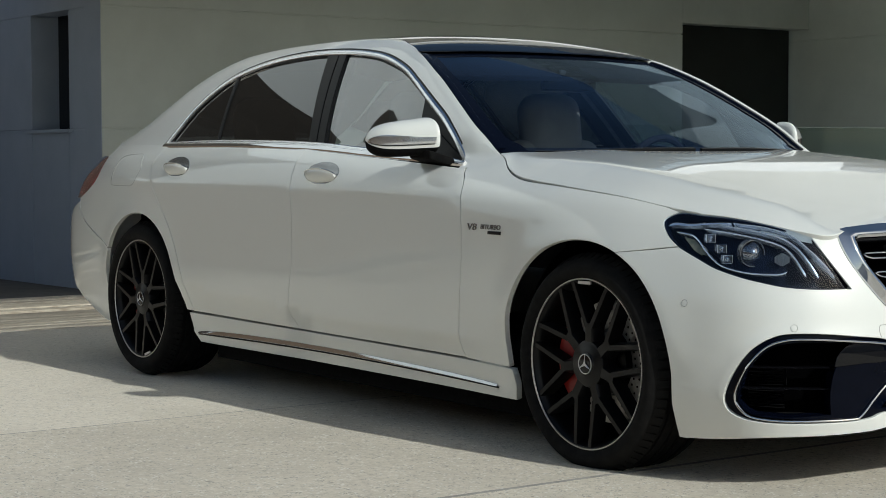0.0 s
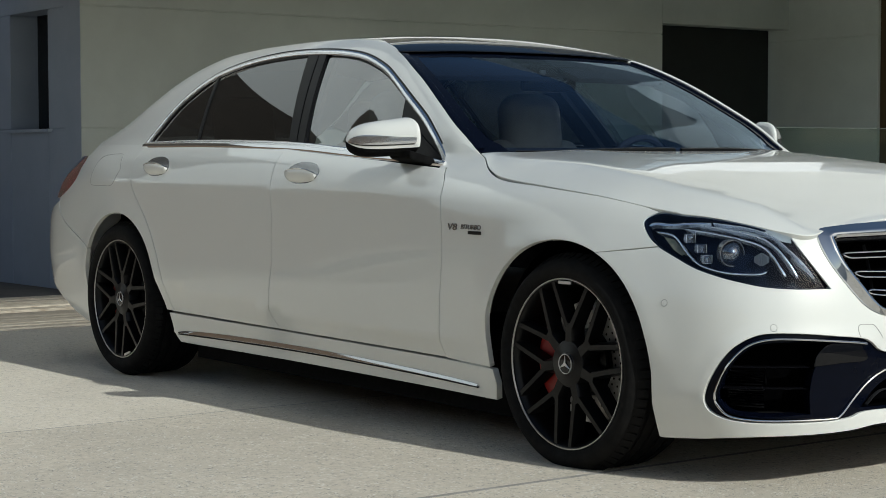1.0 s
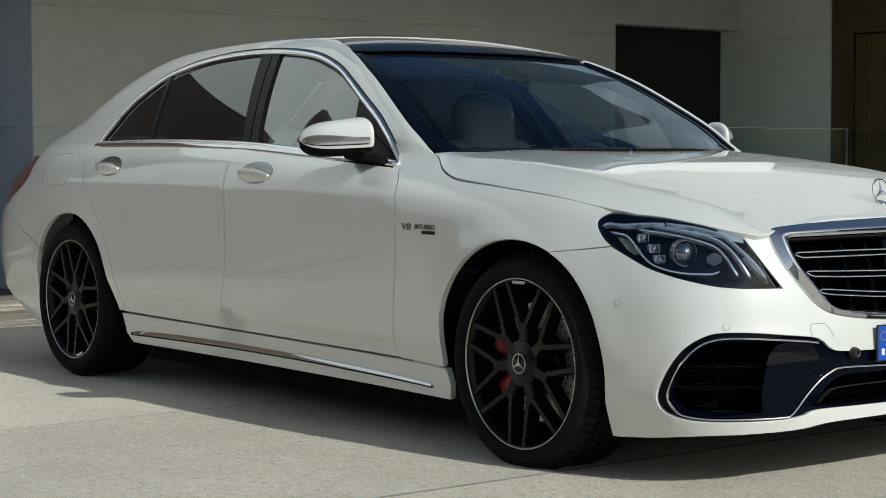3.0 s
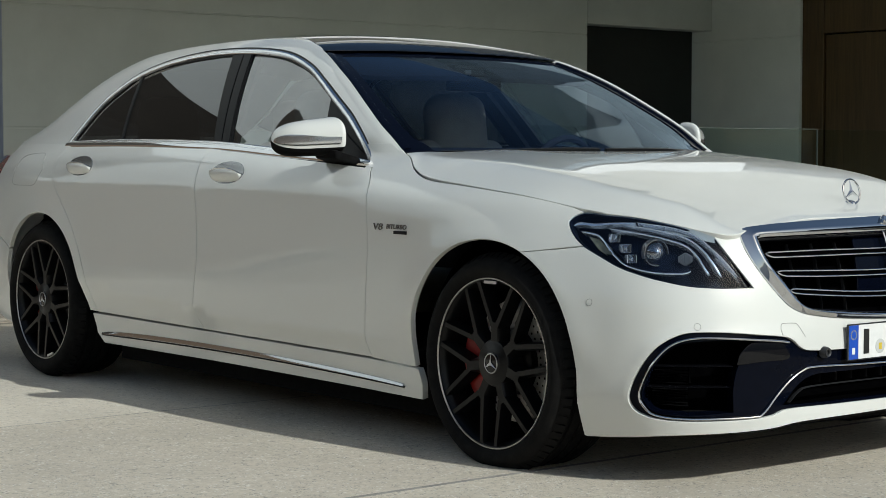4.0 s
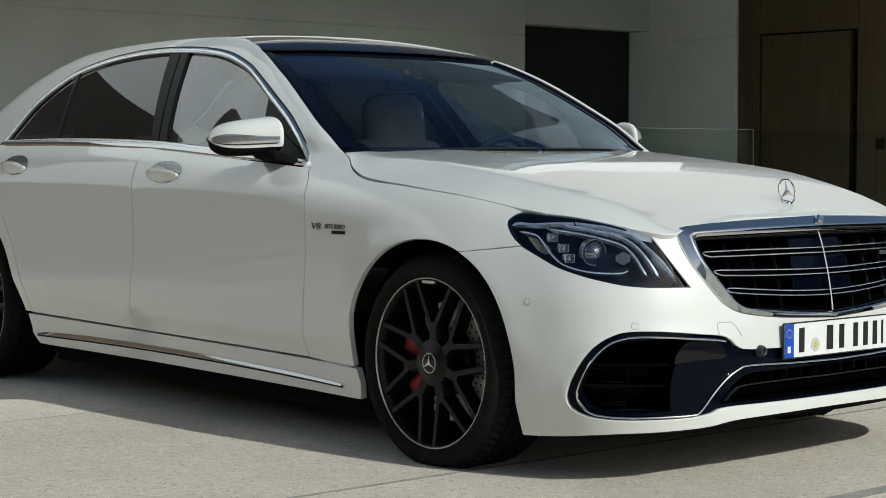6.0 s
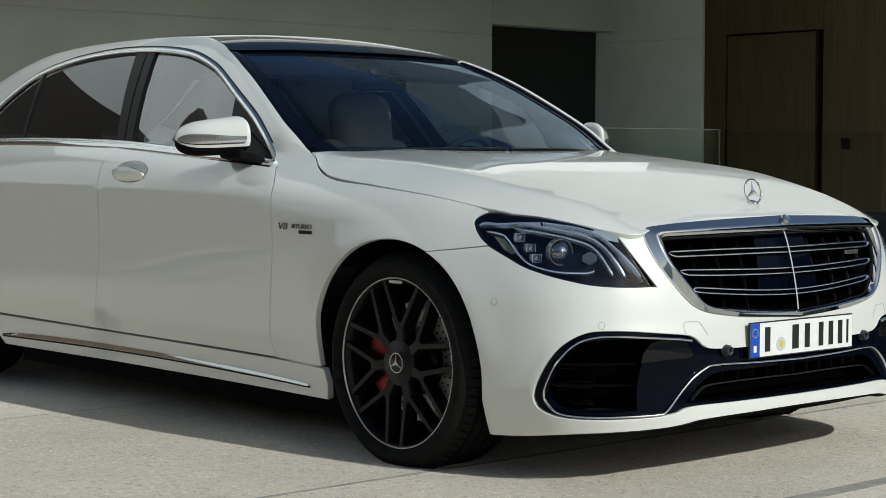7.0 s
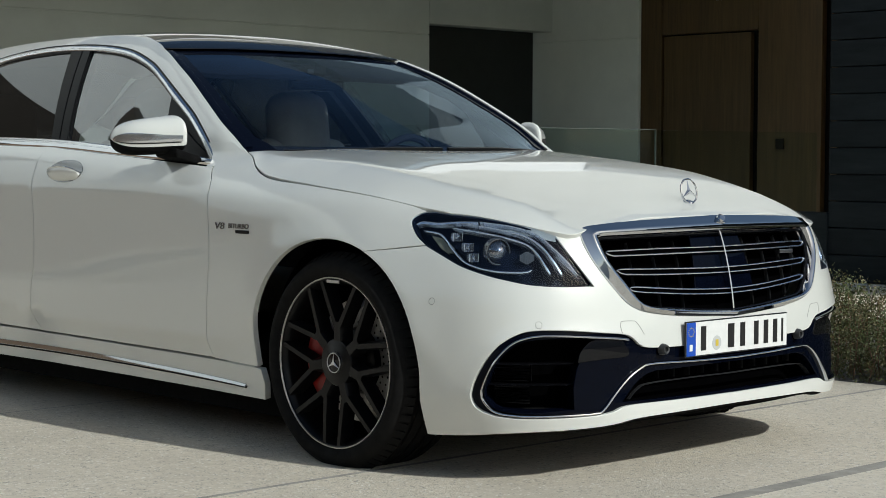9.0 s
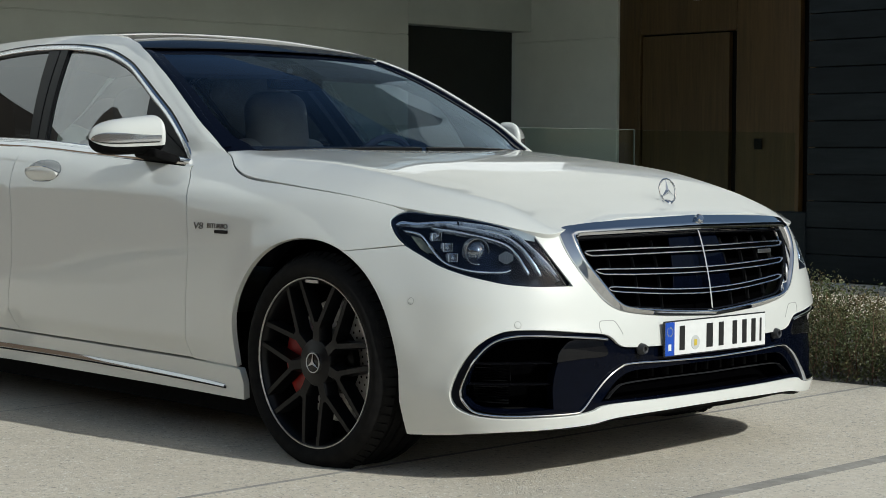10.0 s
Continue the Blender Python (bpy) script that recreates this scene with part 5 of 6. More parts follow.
LOUVRES = (([(0.496, 0.7265), (0.303, 0.728), (0.124, 0.7265), (0.0, 0.726)], [(0.490, 0.711), (0.310, 0.711), (0.131, 0.711), (0.0, 0.710)], (0.516, 0.7200)),
           ([(0.462, 0.671), (0.317, 0.667), (0.117, 0.662), (0.0, 0.661)], [(0.455, 0.655), (0.324, 0.650), (0.117, 0.646), (0.0, 0.645)], (0.486, 0.6665)),
           ([(0.425, 0.6165), (0.228, 0.602), (0.1, 0.596), (0.0, 0.594)], [(0.393, 0.599), (0.228, 0.587), (0.1, 0.581), (0.0, 0.579)], (0.446, 0.612)))
for up_pts, low_pts, tip in LOUVRES:
    up_line, low_line = run(up_pts), run(low_pts)
    nose = run([low_pts[0], (tip[0] - 0.012, (low_pts[0][1] + tip[1]) / 2 - 0.001), tip, (tip[0] - 0.006, up_pts[0][1] - 0.001), up_pts[0]])
    panel("louvre", body, outline(up_line, low_line[::-1], nose[1:-1]), DEEP_BLACK, grille, twin="one", lift=-0.018, depth=0.03, gap=0, step=0.03, open_at=lambda a, b: a < 0.004)
    bead("louvre_edge", body, np.vstack([low_line[::-1], nose[1:-1], up_line]), 0.0058, 0.0046, LOUVRE, grille, lift=-0.014, twin="one", smooth_line=False)
panel("radar_panel", body, outline([(0.0, 0.770), (0.122, 0.769), (0.147, 0.60), (0.15, 0.588), (0.0, 0.585)]), INTAKE_BLACK, grille, "gloss black radar cover", twin="one", lift=-0.028, depth=0.01, gap=0, open_at=lambda a, b: a < 0.004)
p, m = skin(body, np.zeros(12), np.linspace(0.772, 0.530, 12), -0.012)
ribbon("centre_bar", p, [(0.007, 0.0035), (0.009, 0.0), (0.007, -0.0035), (-0.02, -0.0035), (-0.02, 0.0035)], CHROME, grille, twin="none", up=lambda r: m)
p, m = skin(body, np.array([0.0]), np.array([0.800]), 0.018)
bm = lathe_bm([(0.0003, -0.005), (0.010, -0.005), (0.012, -0.002), (0.0145, -0.004), (0.016, -0.002), (0.016, 0.01)], 32)
bm.transform(Matrix.Translation(p[0]) @ Vector(-m[0]).to_track_quat("Y", "Z").to_matrix().to_4x4())
part("grille_badge", bm, CHROME, grille, "small round chrome badge", True)
p, m = skin(body, np.array([0.36]), np.array([0.695]), -0.01)
part("grille_nameplate", box_bm(p[0][0] - 0.003, p[0][0] + 0.003, -p[0][1] - 0.035, -p[0][1] + 0.035, 0.688, 0.700, 0.001), BRUSHED, grille, "small bright nameplate bar")

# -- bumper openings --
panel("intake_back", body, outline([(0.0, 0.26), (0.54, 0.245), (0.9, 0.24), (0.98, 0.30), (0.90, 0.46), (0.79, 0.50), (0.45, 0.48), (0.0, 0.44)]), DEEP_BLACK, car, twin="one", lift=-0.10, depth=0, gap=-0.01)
DUCT = outline(run([(0.925, 0.266), (0.945, 0.306), (0.917, 0.385), (0.860, 0.448), (0.80, 0.470), (0.70, 0.474), (0.60, 0.470)]), run([(0.592, 0.460), (0.60, 0.435), (0.645, 0.405), (0.665, 0.34), (0.665, 0.262)]), [(0.80, 0.252), (0.90, 0.257)])
FRAME = outline([(0.0, 0.270)], run([(0.0, 0.270), (0.290, 0.270), (0.48, 0.268), (0.540, 0.252), (0.62, 0.243), (0.807, 0.239), (0.90, 0.245), (0.948, 0.258)])[1:-1],
                run([(0.948, 0.258), (0.971, 0.274), (0.982, 0.300), (0.974, 0.337), (0.954, 0.377), (0.927, 0.417), (0.892, 0.455), (0.848, 0.482), (0.798, 0.496), (0.70, 0.496), (0.58, 0.486), (0.490, 0.476), (0.458, 0.462)]),
                run([(0.438, 0.444), (0.400, 0.432), (0.27, 0.428), (0.0, 0.426)]))
frame_poly = outline([(0.0, 0.365)], run([(0.36, 0.362), (0.405, 0.352), (0.45, 0.325), (0.502, 0.276)]), [(0.30, 0.276), (0.0, 0.276)], FRAME)
panel("intake_frame", body, frame_poly, INTAKE_BLACK, car, "gloss black lower intake surround", holes=[DUCT], twin="one", lift=-0.010, depth=0.05, gap=0.0, step=0.025, open_at=lambda a, b: a < 0.004)
TRIM = run([(0.478, 0.461), (0.52, 0.467), (0.62, 0.475), (0.72, 0.481), (0.80, 0.479), (0.862, 0.456), (0.915, 0.398), (0.945, 0.335), (0.949, 0.302), (0.938, 0.280), (0.915, 0.260), (0.880, 0.251), (0.807, 0.246), (0.68, 0.247), (0.60, 0.249), (0.575, 0.256), (0.53, 0.302), (0.48, 0.346), (0.43, 0.374), (0.38, 0.384), (0.20, 0.380), (0.0, 0.377)], 6)
bead("intake_trim", body, TRIM, 0.010, 0.009, CHROME, car, "slim chrome trim round the lower intakes", lift=-0.008, twin="one", smooth_line=False)
for z, s0, s1 in ((0.396, 0.63, 0.913), (0.335, 0.668, 0.932)):
    bead("intake_blade", body, [(s0, z), ((s0 + s1) / 2, z + 0.001), (s1, z)], 0.008, 0.026, GLOSS_BLACK, car, lift=-0.048)
panel("intake_wing", body, outline(run([(0.655, 0.402), (0.57, 0.409), (0.478, 0.414), (0.488, 0.446), (0.506, 0.459), (0.60, 0.463), (0.632, 0.446), (0.648, 0.428)])), GLOSS_BLACK, car, "gloss black air blade", lift=-0.0065, depth=0.004, gap=0, step=0.02)
for k in range(14):
    z = 0.270 + 0.0092 * k
    bead("intake_mesh_bar", body, [(0.80, z), (0.86, z), (0.93, z)], 0.0035, 0.010, SATIN_BLACK, car, lift=-0.075)
bead("intake_post", body, [(0.795, 0.345), (0.795, 0.37), (0.795, 0.395)], 0.006, 0.012, SATIN_BLACK, car, lift=-0.07)
bead("mouth_blade", body, [(0.465, 0.283), (0.43, 0.309), (0.38, 0.322), (0.2, 0.326), (0.0, 0.325)], 0.003, 0.012, SENSOR, car, lift=-0.03, twin="one")
for k in range(6):
    s = 0.03 + 0.07 * k
    bead("mouth_fin", body, [(s, 0.33), (s, 0.345), (s, 0.36)], 0.008, 0.02, SATIN_BLACK, car, lift=-0.07)
# black underside lip below the bumper
bead("splitter", body, [(s, z - 0.006) for s, z in LIP[3:]], 0.022, 0.012, MATT_BLACK, car, lift=-0.035, twin="one")

# -- number plate: marks are plain bars --
SEAL_GREY = material("seal_grey", (0.52, 0.53, 0.52), 0.5)
plate = part("number_plate", box_bm(4.026, 4.031, -0.26, 0.26, -0.055, 0.055, 0.0015, segments=1), INK, car, "white number plate with a blue end band")
plate.location, plate.rotation_euler = (0, 0, 0.448), (0, 0, 0)
part("plate_face", box_bm(4.0315, 4.0325, -0.256, 0.256, -0.051, 0.051), PLATE_WHITE, plate)
part("plate_band", box_bm(4.0327, 4.0335, -0.256, -0.212, -0.051, 0.051), PLATE_BLUE, plate)
for a in range(12):
    t = 2 * math.pi * a / 12
    part("band_dot", box_bm(4.0336, 4.034, -0.234 + 0.013 * math.cos(t) - 0.0016, -0.234 + 0.013 * math.cos(t) + 0.0016, 0.022 + 0.013 * math.sin(t) - 0.0016, 0.022 + 0.013 * math.sin(t) + 0.0016), YELLOW, plate)
part("band_mark", box_bm(4.0336, 4.034, -0.242, -0.228, -0.036, -0.016), PLATE_WHITE, plate)
for y0, y1 in ((-0.197, -0.151), (-0.065, -0.008), (0.000, 0.045), (0.072, 0.114), (0.123, 0.165), (0.172, 0.213), (0.222, 0.240)):
    part("plate_mark", box_bm(4.0327, 4.0340, (y0 + y1) / 2 - 0.28 * (y1 - y0), (y0 + y1) / 2 + 0.28 * (y1 - y0), -0.0375, 0.0375, 0.0005, segments=1), INK, plate)
bm = lathe_bm([(0.0003, 0.0), (0.0215, 0.0), (0.0225, 0.0008)], 28)
bm.transform(Matrix.Translation((4.0336, -0.108, -0.018)) @ Matrix.Rotation(math.pi / 2, 4, "Z"))
part("plate_seal", bm, SEAL_GREY, plate, "", True)
part("seal_mark", box_bm(4.0338, 4.0343, -0.115, -0.101, -0.028, -0.008), YELLOW, plate)
part("plate_holder", box_bm(4.005, 4.0255, -0.245, 0.245, 0.40, 0.496, 0.004), SATIN_BLACK, car)

# -- sensors, tow eye cover --
RING_DARK = material("paint_gap", (0.30, 0.30, 0.28), 0.5)


def ring_on(name, s, z, r, mat, lift=0.001, w=0.0018):
    a = np.linspace(0, 2 * math.pi, 29)[:-1]
    p, m = skin(bumper_skin, s + r * np.cos(a), z + r * np.sin(a), lift)
    ribbon(name, p, [(0.0012, w / 2), (0.0018, 0), (0.0012, -w / 2), (-0.002, -w / 2), (-0.002, w / 2)], mat, car, closed=True, up=lambda q: m)


for s, z in ((1.124, 0.574), (0.779, 0.514)):
    ring_on("sensor_gap", s, z, 0.0100, RING_DARK, -0.0008, 0.0014)
    p, m = skin(bumper_skin, np.array([s]), np.array([z]), 0.0)
    for sg in (1, -1):
        bm = lathe_bm([(0.0003, -0.0006), (0.006, -0.0006), (0.0084, -0.0002), (0.009, 0.004)], 24)
        bm.transform(Matrix.Translation((p[0][0], p[0][1] * sg, p[0][2])) @ Vector((-m[0][0], -m[0][1] * sg, -m[0][2])).to_track_quat("Y", "Z").to_matrix().to_4x4())
        part("parking_sensor", bm, WHITE, car, "white round parking sensor", True)
p, m = skin(body, np.array([0.344]), np.array([0.425]), 0.004)
for sg in (1, -1):
    bm = lathe_bm([(0.0003, -0.004), (0.007, -0.004), (0.008, -0.010), (0.013, -0.012), (0.016, -0.006), (0.018, 0.01)], 28)
    bm.transform(Matrix.Translation((p[0][0], p[0][1] * sg, p[0][2])) @ Vector((-1, 0, 0)).to_track_quat("Y", "Z").to_matrix().to_4x4())
    part("parking_sensor", bm, SENSOR, car, "black round parking sensor", True)
line = catmull([(0.503, 0.482), (0.508, 0.500), (0.505, 0.514), (0.494, 0.517), (0.46, 0.516), (0.446, 0.512), (0.428, 0.490), (0.418, 0.474)], 6)
p, m = skin(bumper_skin, line[:, 0], line[:, 1], 0.0)
ribbon("tow_cover_gap", p, [(0.0006, 0.001), (0.0006, -0.001), (-0.002, -0.001), (-0.002, 0.001)], RING_DARK, car, up=lambda q: m)

# -- head lamps --
LAMP = outline(LAMP_IN[::-1], run([(0.706, 0.780), (0.80, 0.795), (0.869, 0.806), (0.96, 0.816), (1.048, 0.825), (1.14, 0.831), (1.19, 0.836)]), LAMP_REAR[::-1], LAMP_LOW[1:-1])
LAMP_DARK = material("lamp_housing", (0.0032, 0.0055, 0.0145), 0.45, 0.0, Specular_IOR_Level=0.1)
LAMP_GUIDE = material("light_guide", (0.76, 0.79, 0.84), 0.18, 0.78)
LENS = glass_material("lamp_lens", (0.92, 0.95, 1.0), 0.16, 1.0)
CELL = material("lamp_cell", (0.16, 0.165, 0.18), 0.2, 0.8)
RIB = material("lamp_rib", (0.20, 0.21, 0.23), 0.3, 0.7)
AMBER = vary(material("side_reflector", (0.20, 0.19, 0.13), 0.2), (0.13, 0.125, 0.09), (0.26, 0.24, 0.16), 40.0)
lamp_r = panel("headlamp", body, LAMP, LAMP_DARK, car, "dark head lamp with light guides behind clear glass", lift=-0.055, depth=0, gap=0.002, step=0.03, twin="pair")
lamp_l = [o for o in car.children if o.name.startswith("headlamp")][1]


def both(fn):
    """Runs a builder for the right lamp and again mirrored for the left one."""
    for lamp, sg in ((lamp_r, 1), (lamp_l, -1)):
        fn(lamp, sg)


def lamp_panel(name, poly, mat, label="", **kw):
    """A panel on both lamps, each under its own lamp."""
    first = panel(name, body, poly, mat, lamp_r, label, twin="pair", **kw)
    pair = [o for o in lamp_r.children if o.name.split(".")[0] == name][-1]
    pair.parent = lamp_l
    return first


lamp_panel("lamp_glass", LAMP, LAMP_GLASS, "clear lamp glass", lift=0.0, depth=0, gap=0.001, step=0.03)
lamp_panel("lamp_border", LAMP, LAMP_DARK, "black lamp edge", holes=[inset(LAMP, 0.004)], lift=-0.0045, depth=0.05, gap=0.0015, step=0.02)
lamp_panel("side_mirror_plate", outline([(1.178, 0.772), (1.140, 0.765), (1.112, 0.745), (1.086, 0.722), (1.100, 0.720), (1.130, 0.734)]), AMBER, "dull grey-gold side reflector", lift=-0.016, depth=0.01, gap=0)


def lamp_strip(name, pts, w0, w1, label="", lift=-0.02, height=0.006):
    """A light guide that widens from w0 to w1 along a line on the lamp."""
    line = catmull(pts, 8)
    t = np.gradient(line, axis=0)
    n = np.stack([-t[:, 1], t[:, 0]], 1) / np.maximum(np.linalg.norm(t, axis=1), 1e-9)[:, None]
    w = (w0 + (w1 - w0) * np.linspace(0, 1, len(line))**1.6)[:, None] / 2
    w[-3:] *= np.array([[0.9], [0.7], [0.3]])
    w[:3] *= np.array([[0.2], [0.6], [0.9]])
    bulged(name, body, line + n * w, line - n * w, LAMP_GUIDE, lamp_r, label, height=height, lift=lift, twin="pair", rows=7)
    [o for o in lamp_r.children if o.name.split(".")[0] == name][-1].parent = lamp_l


lamp_strip("light_guide", [(1.208, 0.783), (1.165, 0.778), (1.138, 0.771), (1.112, 0.753), (1.088, 0.731), (1.040, 0.696), (0.988, 0.679), (0.918, 0.669), (0.841, 0.667), (0.812, 0.669), (0.794, 0.675)], 0.007, 0.007, lift=-0.013, height=0.005)
lamp_strip("light_guide", [(1.112, 0.794), (1.006, 0.783), (0.889, 0.767), (0.811, 0.748), (0.773, 0.719), (0.750, 0.686), (0.733, 0.662)], 0.006, 0.012, lift=-0.014)
lamp_strip("light_guide", [(1.069, 0.806), (0.944, 0.794), (0.821, 0.774), (0.761, 0.744), (0.721, 0.702), (0.692, 0.657)], 0.005, 0.014, lift=-0.013)
lamp_strip("light_guide", [(1.021, 0.813), (0.870, 0.800), (0.777, 0.779), (0.710, 0.735), (0.667, 0.694), (0.638, 0.656)], 0.004, 0.010, lift=-0.012)
for dz in (0.0, 0.009):
    lamp_strip("fibre", [(0.705 - dz, 0.716 - dz), (0.672 - dz, 0.683 - dz), (0.640 - dz, 0.650 - dz)], 0.0015, 0.002, lift=-0.011, height=0.0015)
lamp_strip("tip_reflector", [(1.243, 0.801), (1.222, 0.808), (1.17, 0.806), (1.10, 0.812), (1.03, 0.815)], 0.013, 0.005, "silver reflector in the tip", lift=-0.013, height=0.003)
lamp_panel("inner_shelf", outline([(1.14, 0.772), (1.06, 0.795), (0.93, 0.785), (0.84, 0.762), (0.80, 0.720), (0.79, 0.685), (0.85, 0.672), (0.96, 0.680), (1.02, 0.700), (1.06, 0.728)]), LAMP_DARK, "", lift=-0.040, depth=0.012, gap=0, step=0.03)


def optics(lamp, sg):
    for s, z, r in ((1.087, 0.772, 0.0135), (1.038, 0.742, 0.0135), (1.010, 0.711, 0.0135), (0.922, 0.731, 0.0345)):
        p, m = skin(body, np.array([s]), np.array([z]), -0.020)
        c, d = Vector((p[0][0], p[0][1] * sg, p[0][2])), Vector((0.94, -0.33 * sg, -0.05)).normalized()
        turn = Matrix.Translation(c) @ (-d).to_track_quat("Y", "Z").to_matrix().to_4x4()
        if r < 0.03:
            bm = box_bm(-r, r, 0.0, 0.028, -r * 0.8, r * 0.8, 0.004)
            bm.transform(turn)
            part("led_cell", bm, CELL, lamp, "small square projector cell", True)
            for x0, x1, z0, z1 in ((-r, r, r * 0.8, r * 0.95), (-r, r, -r * 0.95, -r * 0.8), (-r * 1.15, -r, -r * 0.95, r * 0.95), (r, r * 1.15, -r * 0.95, r * 0.95)):
                bm = box_bm(x0, x1, -0.003, 0.012, z0, z1, 0.0008, segments=1)
                bm.transform(turn)
                part("cell_frame", bm, CHROME, lamp)
            bm = lathe_bm([(0.0003, -0.006), (0.006, -0.005), (0.010, -0.001), (0.011, 0.003)], 20)
        else:
            bm = lathe_bm([(r * 1.0, 0.006), (r * 1.06, -0.001), (r * 1.14, -0.001), (r * 1.18, 0.02)], 40)
            bm.transform(turn)
            part("projector_ring", bm, CELL, lamp, "", True)
            bm = lathe_bm([(r, 0.022), (r * 0.6, 0.03), (0.001, 0.032)], 32)
            bm.transform(turn)
            part("projector_bowl", bm, CELL, lamp, "", True)
            bm = lathe_bm([(0.0003, -0.012), (r * 0.3, -0.010), (r * 0.55, -0.002), (r * 0.62, 0.012), (r * 0.75, 0.02)], 36)
            bm.transform(turn)
            part("projector_core", bm, CELL, lamp, "silvered projector core", True)
            bm = lathe_bm([(0.0003, -0.026), (r * 0.35, -0.0235), (r * 0.65, -0.016), (r * 0.9, -0.004), (r, 0.006)], 40)
        bm.transform(turn)
        part("lens", bm, LENS, lamp, "clear projector lens", True)
    for k in range(8):
        p, m = skin(body, np.array([0.832 - 0.0062 * k]), np.array([0.714]), -0.022)
        bm = box_bm(-0.0015, 0.0015, -0.006, 0.006, -0.020 + 0.003 * abs(k - 3.5), 0.020 - 0.003 * abs(k - 3.5), 0.0015, segments=1)
        bm.transform(Matrix.Translation((p[0][0], p[0][1] * sg, p[0][2])))
        part("reflector_rib", bm, RIB, lamp)


both(optics)

# -- bonnet ornament: a ring with three arms --
hz = float(hood_at(np.array([3.825]), np.array([0.0]))[0, 2])
bm = lathe_bm([(0.0003, -0.010), (0.007, -0.009), (0.014, -0.005), (0.016, -0.001), (0.016, 0.006)], 32)
bm.transform(Matrix.Translation((3.825, 0, hz - 0.003)) @ Matrix.Rotation(-math.pi / 2, 4, "X") @ Matrix.Diagonal((1.35, 1, 1, 1)))
ornament = part("bonnet_ornament", bm, CHROME, car, "upright chrome ring ornament on an oval foot", True)
bm = bmesh.new()
for i in range(64):
    a, b = 2 * math.pi * i / 64, 2 * math.pi * (i + 1) / 64
    rings = []
    for t in (a, b):
        c = Vector((0, 0.0395 * math.cos(t), 0.0395 * math.sin(t)))
        d = c.normalized()
        rings.append([c + (d * math.cos(u) + Vector((1, 0, 0)) * math.sin(u)) * 0.0030 for u in (0, 0.785, 1.571, 2.356, 3.142, 3.927, 4.712, 5.498)])
    for j in range(8):
        bm.faces.new([bm.verts.new(v) for v in (rings[0][j], rings[0][(j + 1) % 8], rings[1][(j + 1) % 8], rings[1][j])])
bmesh.ops.remove_doubles(bm, verts=bm.verts, dist=1e-5)
star_at = Matrix.Translation((3.830, 0, 0.893)) @ Matrix.Rotation(radians(-12), 4, "Y")
bm.transform(star_at)
part("ring", bm, CHROME, ornament, "chrome ring", True)
bm = bmesh.new()
for k in range(3):
    a = math.pi / 2 + 2 * math.pi * k / 3
    d, w = Vector((0, math.cos(a), math.sin(a))), Vector((0, -math.sin(a), math.cos(a)))
    tip = d * 0.0395
    root = [w * 0.0075 + d * 0.004, Vector((0.006, 0, 0)), -w * 0.0075 + d * 0.004, Vector((-0.006, 0, 0))]
    vs = [bm.verts.new(v) for v in root] + [bm.verts.new(tip)]
    for i in range(4):
        bm.faces.new((vs[i], vs[(i + 1) % 4], vs[4]))
bm.transform(star_at)
part("ring_emblem", bm, CHROME, ornament, "three slim chrome arms")
part("ornament_stem", box_bm(3.826, 3.836, -0.004, 0.004, hz, 0.858, 0.002), CHROME, ornament)

# -- door mirrors --
def mirror_shell(u, v):
    """Rounded shell of a door mirror; u round it, v from inner end to outer tip; highest near the inner end."""
    out = np.clip((v - 0.12) / 0.88, 0, 1)
    near = np.sqrt(np.clip(1 - (1 - np.clip(v / 0.10, 0, 1))**2, 0, 1)) * 0.35 + 0.65
    thick = np.clip(1 - out**6.0, 0, 1)**0.5 * near
    cy = -0.881 - 0.192 * v
    cx = 2.257 - 0.11 * v
    cz = 1.066 - 0.012 * v
    rx = np.where(np.cos(u) > 0, 0.088 - 0.03 * v, 0.055) * thick
    rz = np.where(np.sin(u) > 0, 0.078 * (1 - 0.22 * v), 0.060) * thick
    c, s = np.sign(np.cos(u)) * np.abs(np.cos(u))**0.75, np.sign(np.sin(u)) * np.abs(np.sin(u))**0.75
    return np.stack([cx + rx * c, cy + 0 * u, cz + rz * s], -1)


def shell_part(name, u0, u1, v0, v1, mat, label, lift=0.0, nu=40, nv=40, mir=None, taper=1.0):
    U, V = np.meshgrid(np.linspace(u0, u1, nu), 0.5 - 0.5 * np.cos(np.pi * (v0 + (v1 - v0) * np.linspace(0, 1, nv))), indexing="ij")
    U = u0 + (U - u0) * (taper + (1 - taper) * np.linspace(0, 1, nv)[None, :]**2)
    P = mirror_shell(U, V)
    if lift:
        mid = mirror_shell(np.zeros_like(U), V) * 0.5 + mirror_shell(np.full_like(U, math.pi), V) * 0.5
        d = P - mid
        P = P + d / np.maximum(np.linalg.norm(d, axis=-1), 1e-6)[..., None] * lift
    P = P.reshape(-1, 3)
    faces = [(i * nv + j, i * nv + j + 1, (i + 1) * nv + j + 1, (i + 1) * nv + j) for i in range(nu - 1) for j in range(nv - 1)]
    for sg in (1, -1):
        bm = bmesh.new()
        vs = [bm.verts.new((q[0], q[1] * sg, q[2])) for q in P]
        for f in faces:
            try:
                bm.faces.new([vs[k] for k in f])
            except ValueError:
                pass
        bmesh.ops.remove_doubles(bm, verts=bm.verts, dist=1e-5)
        part(name, bm, mat, mir[0 if sg > 0 else 1], label, True)


STRIP = material("light_strip", (0.78, 0.80, 0.83), 0.12, 0.9)
mirrors = []
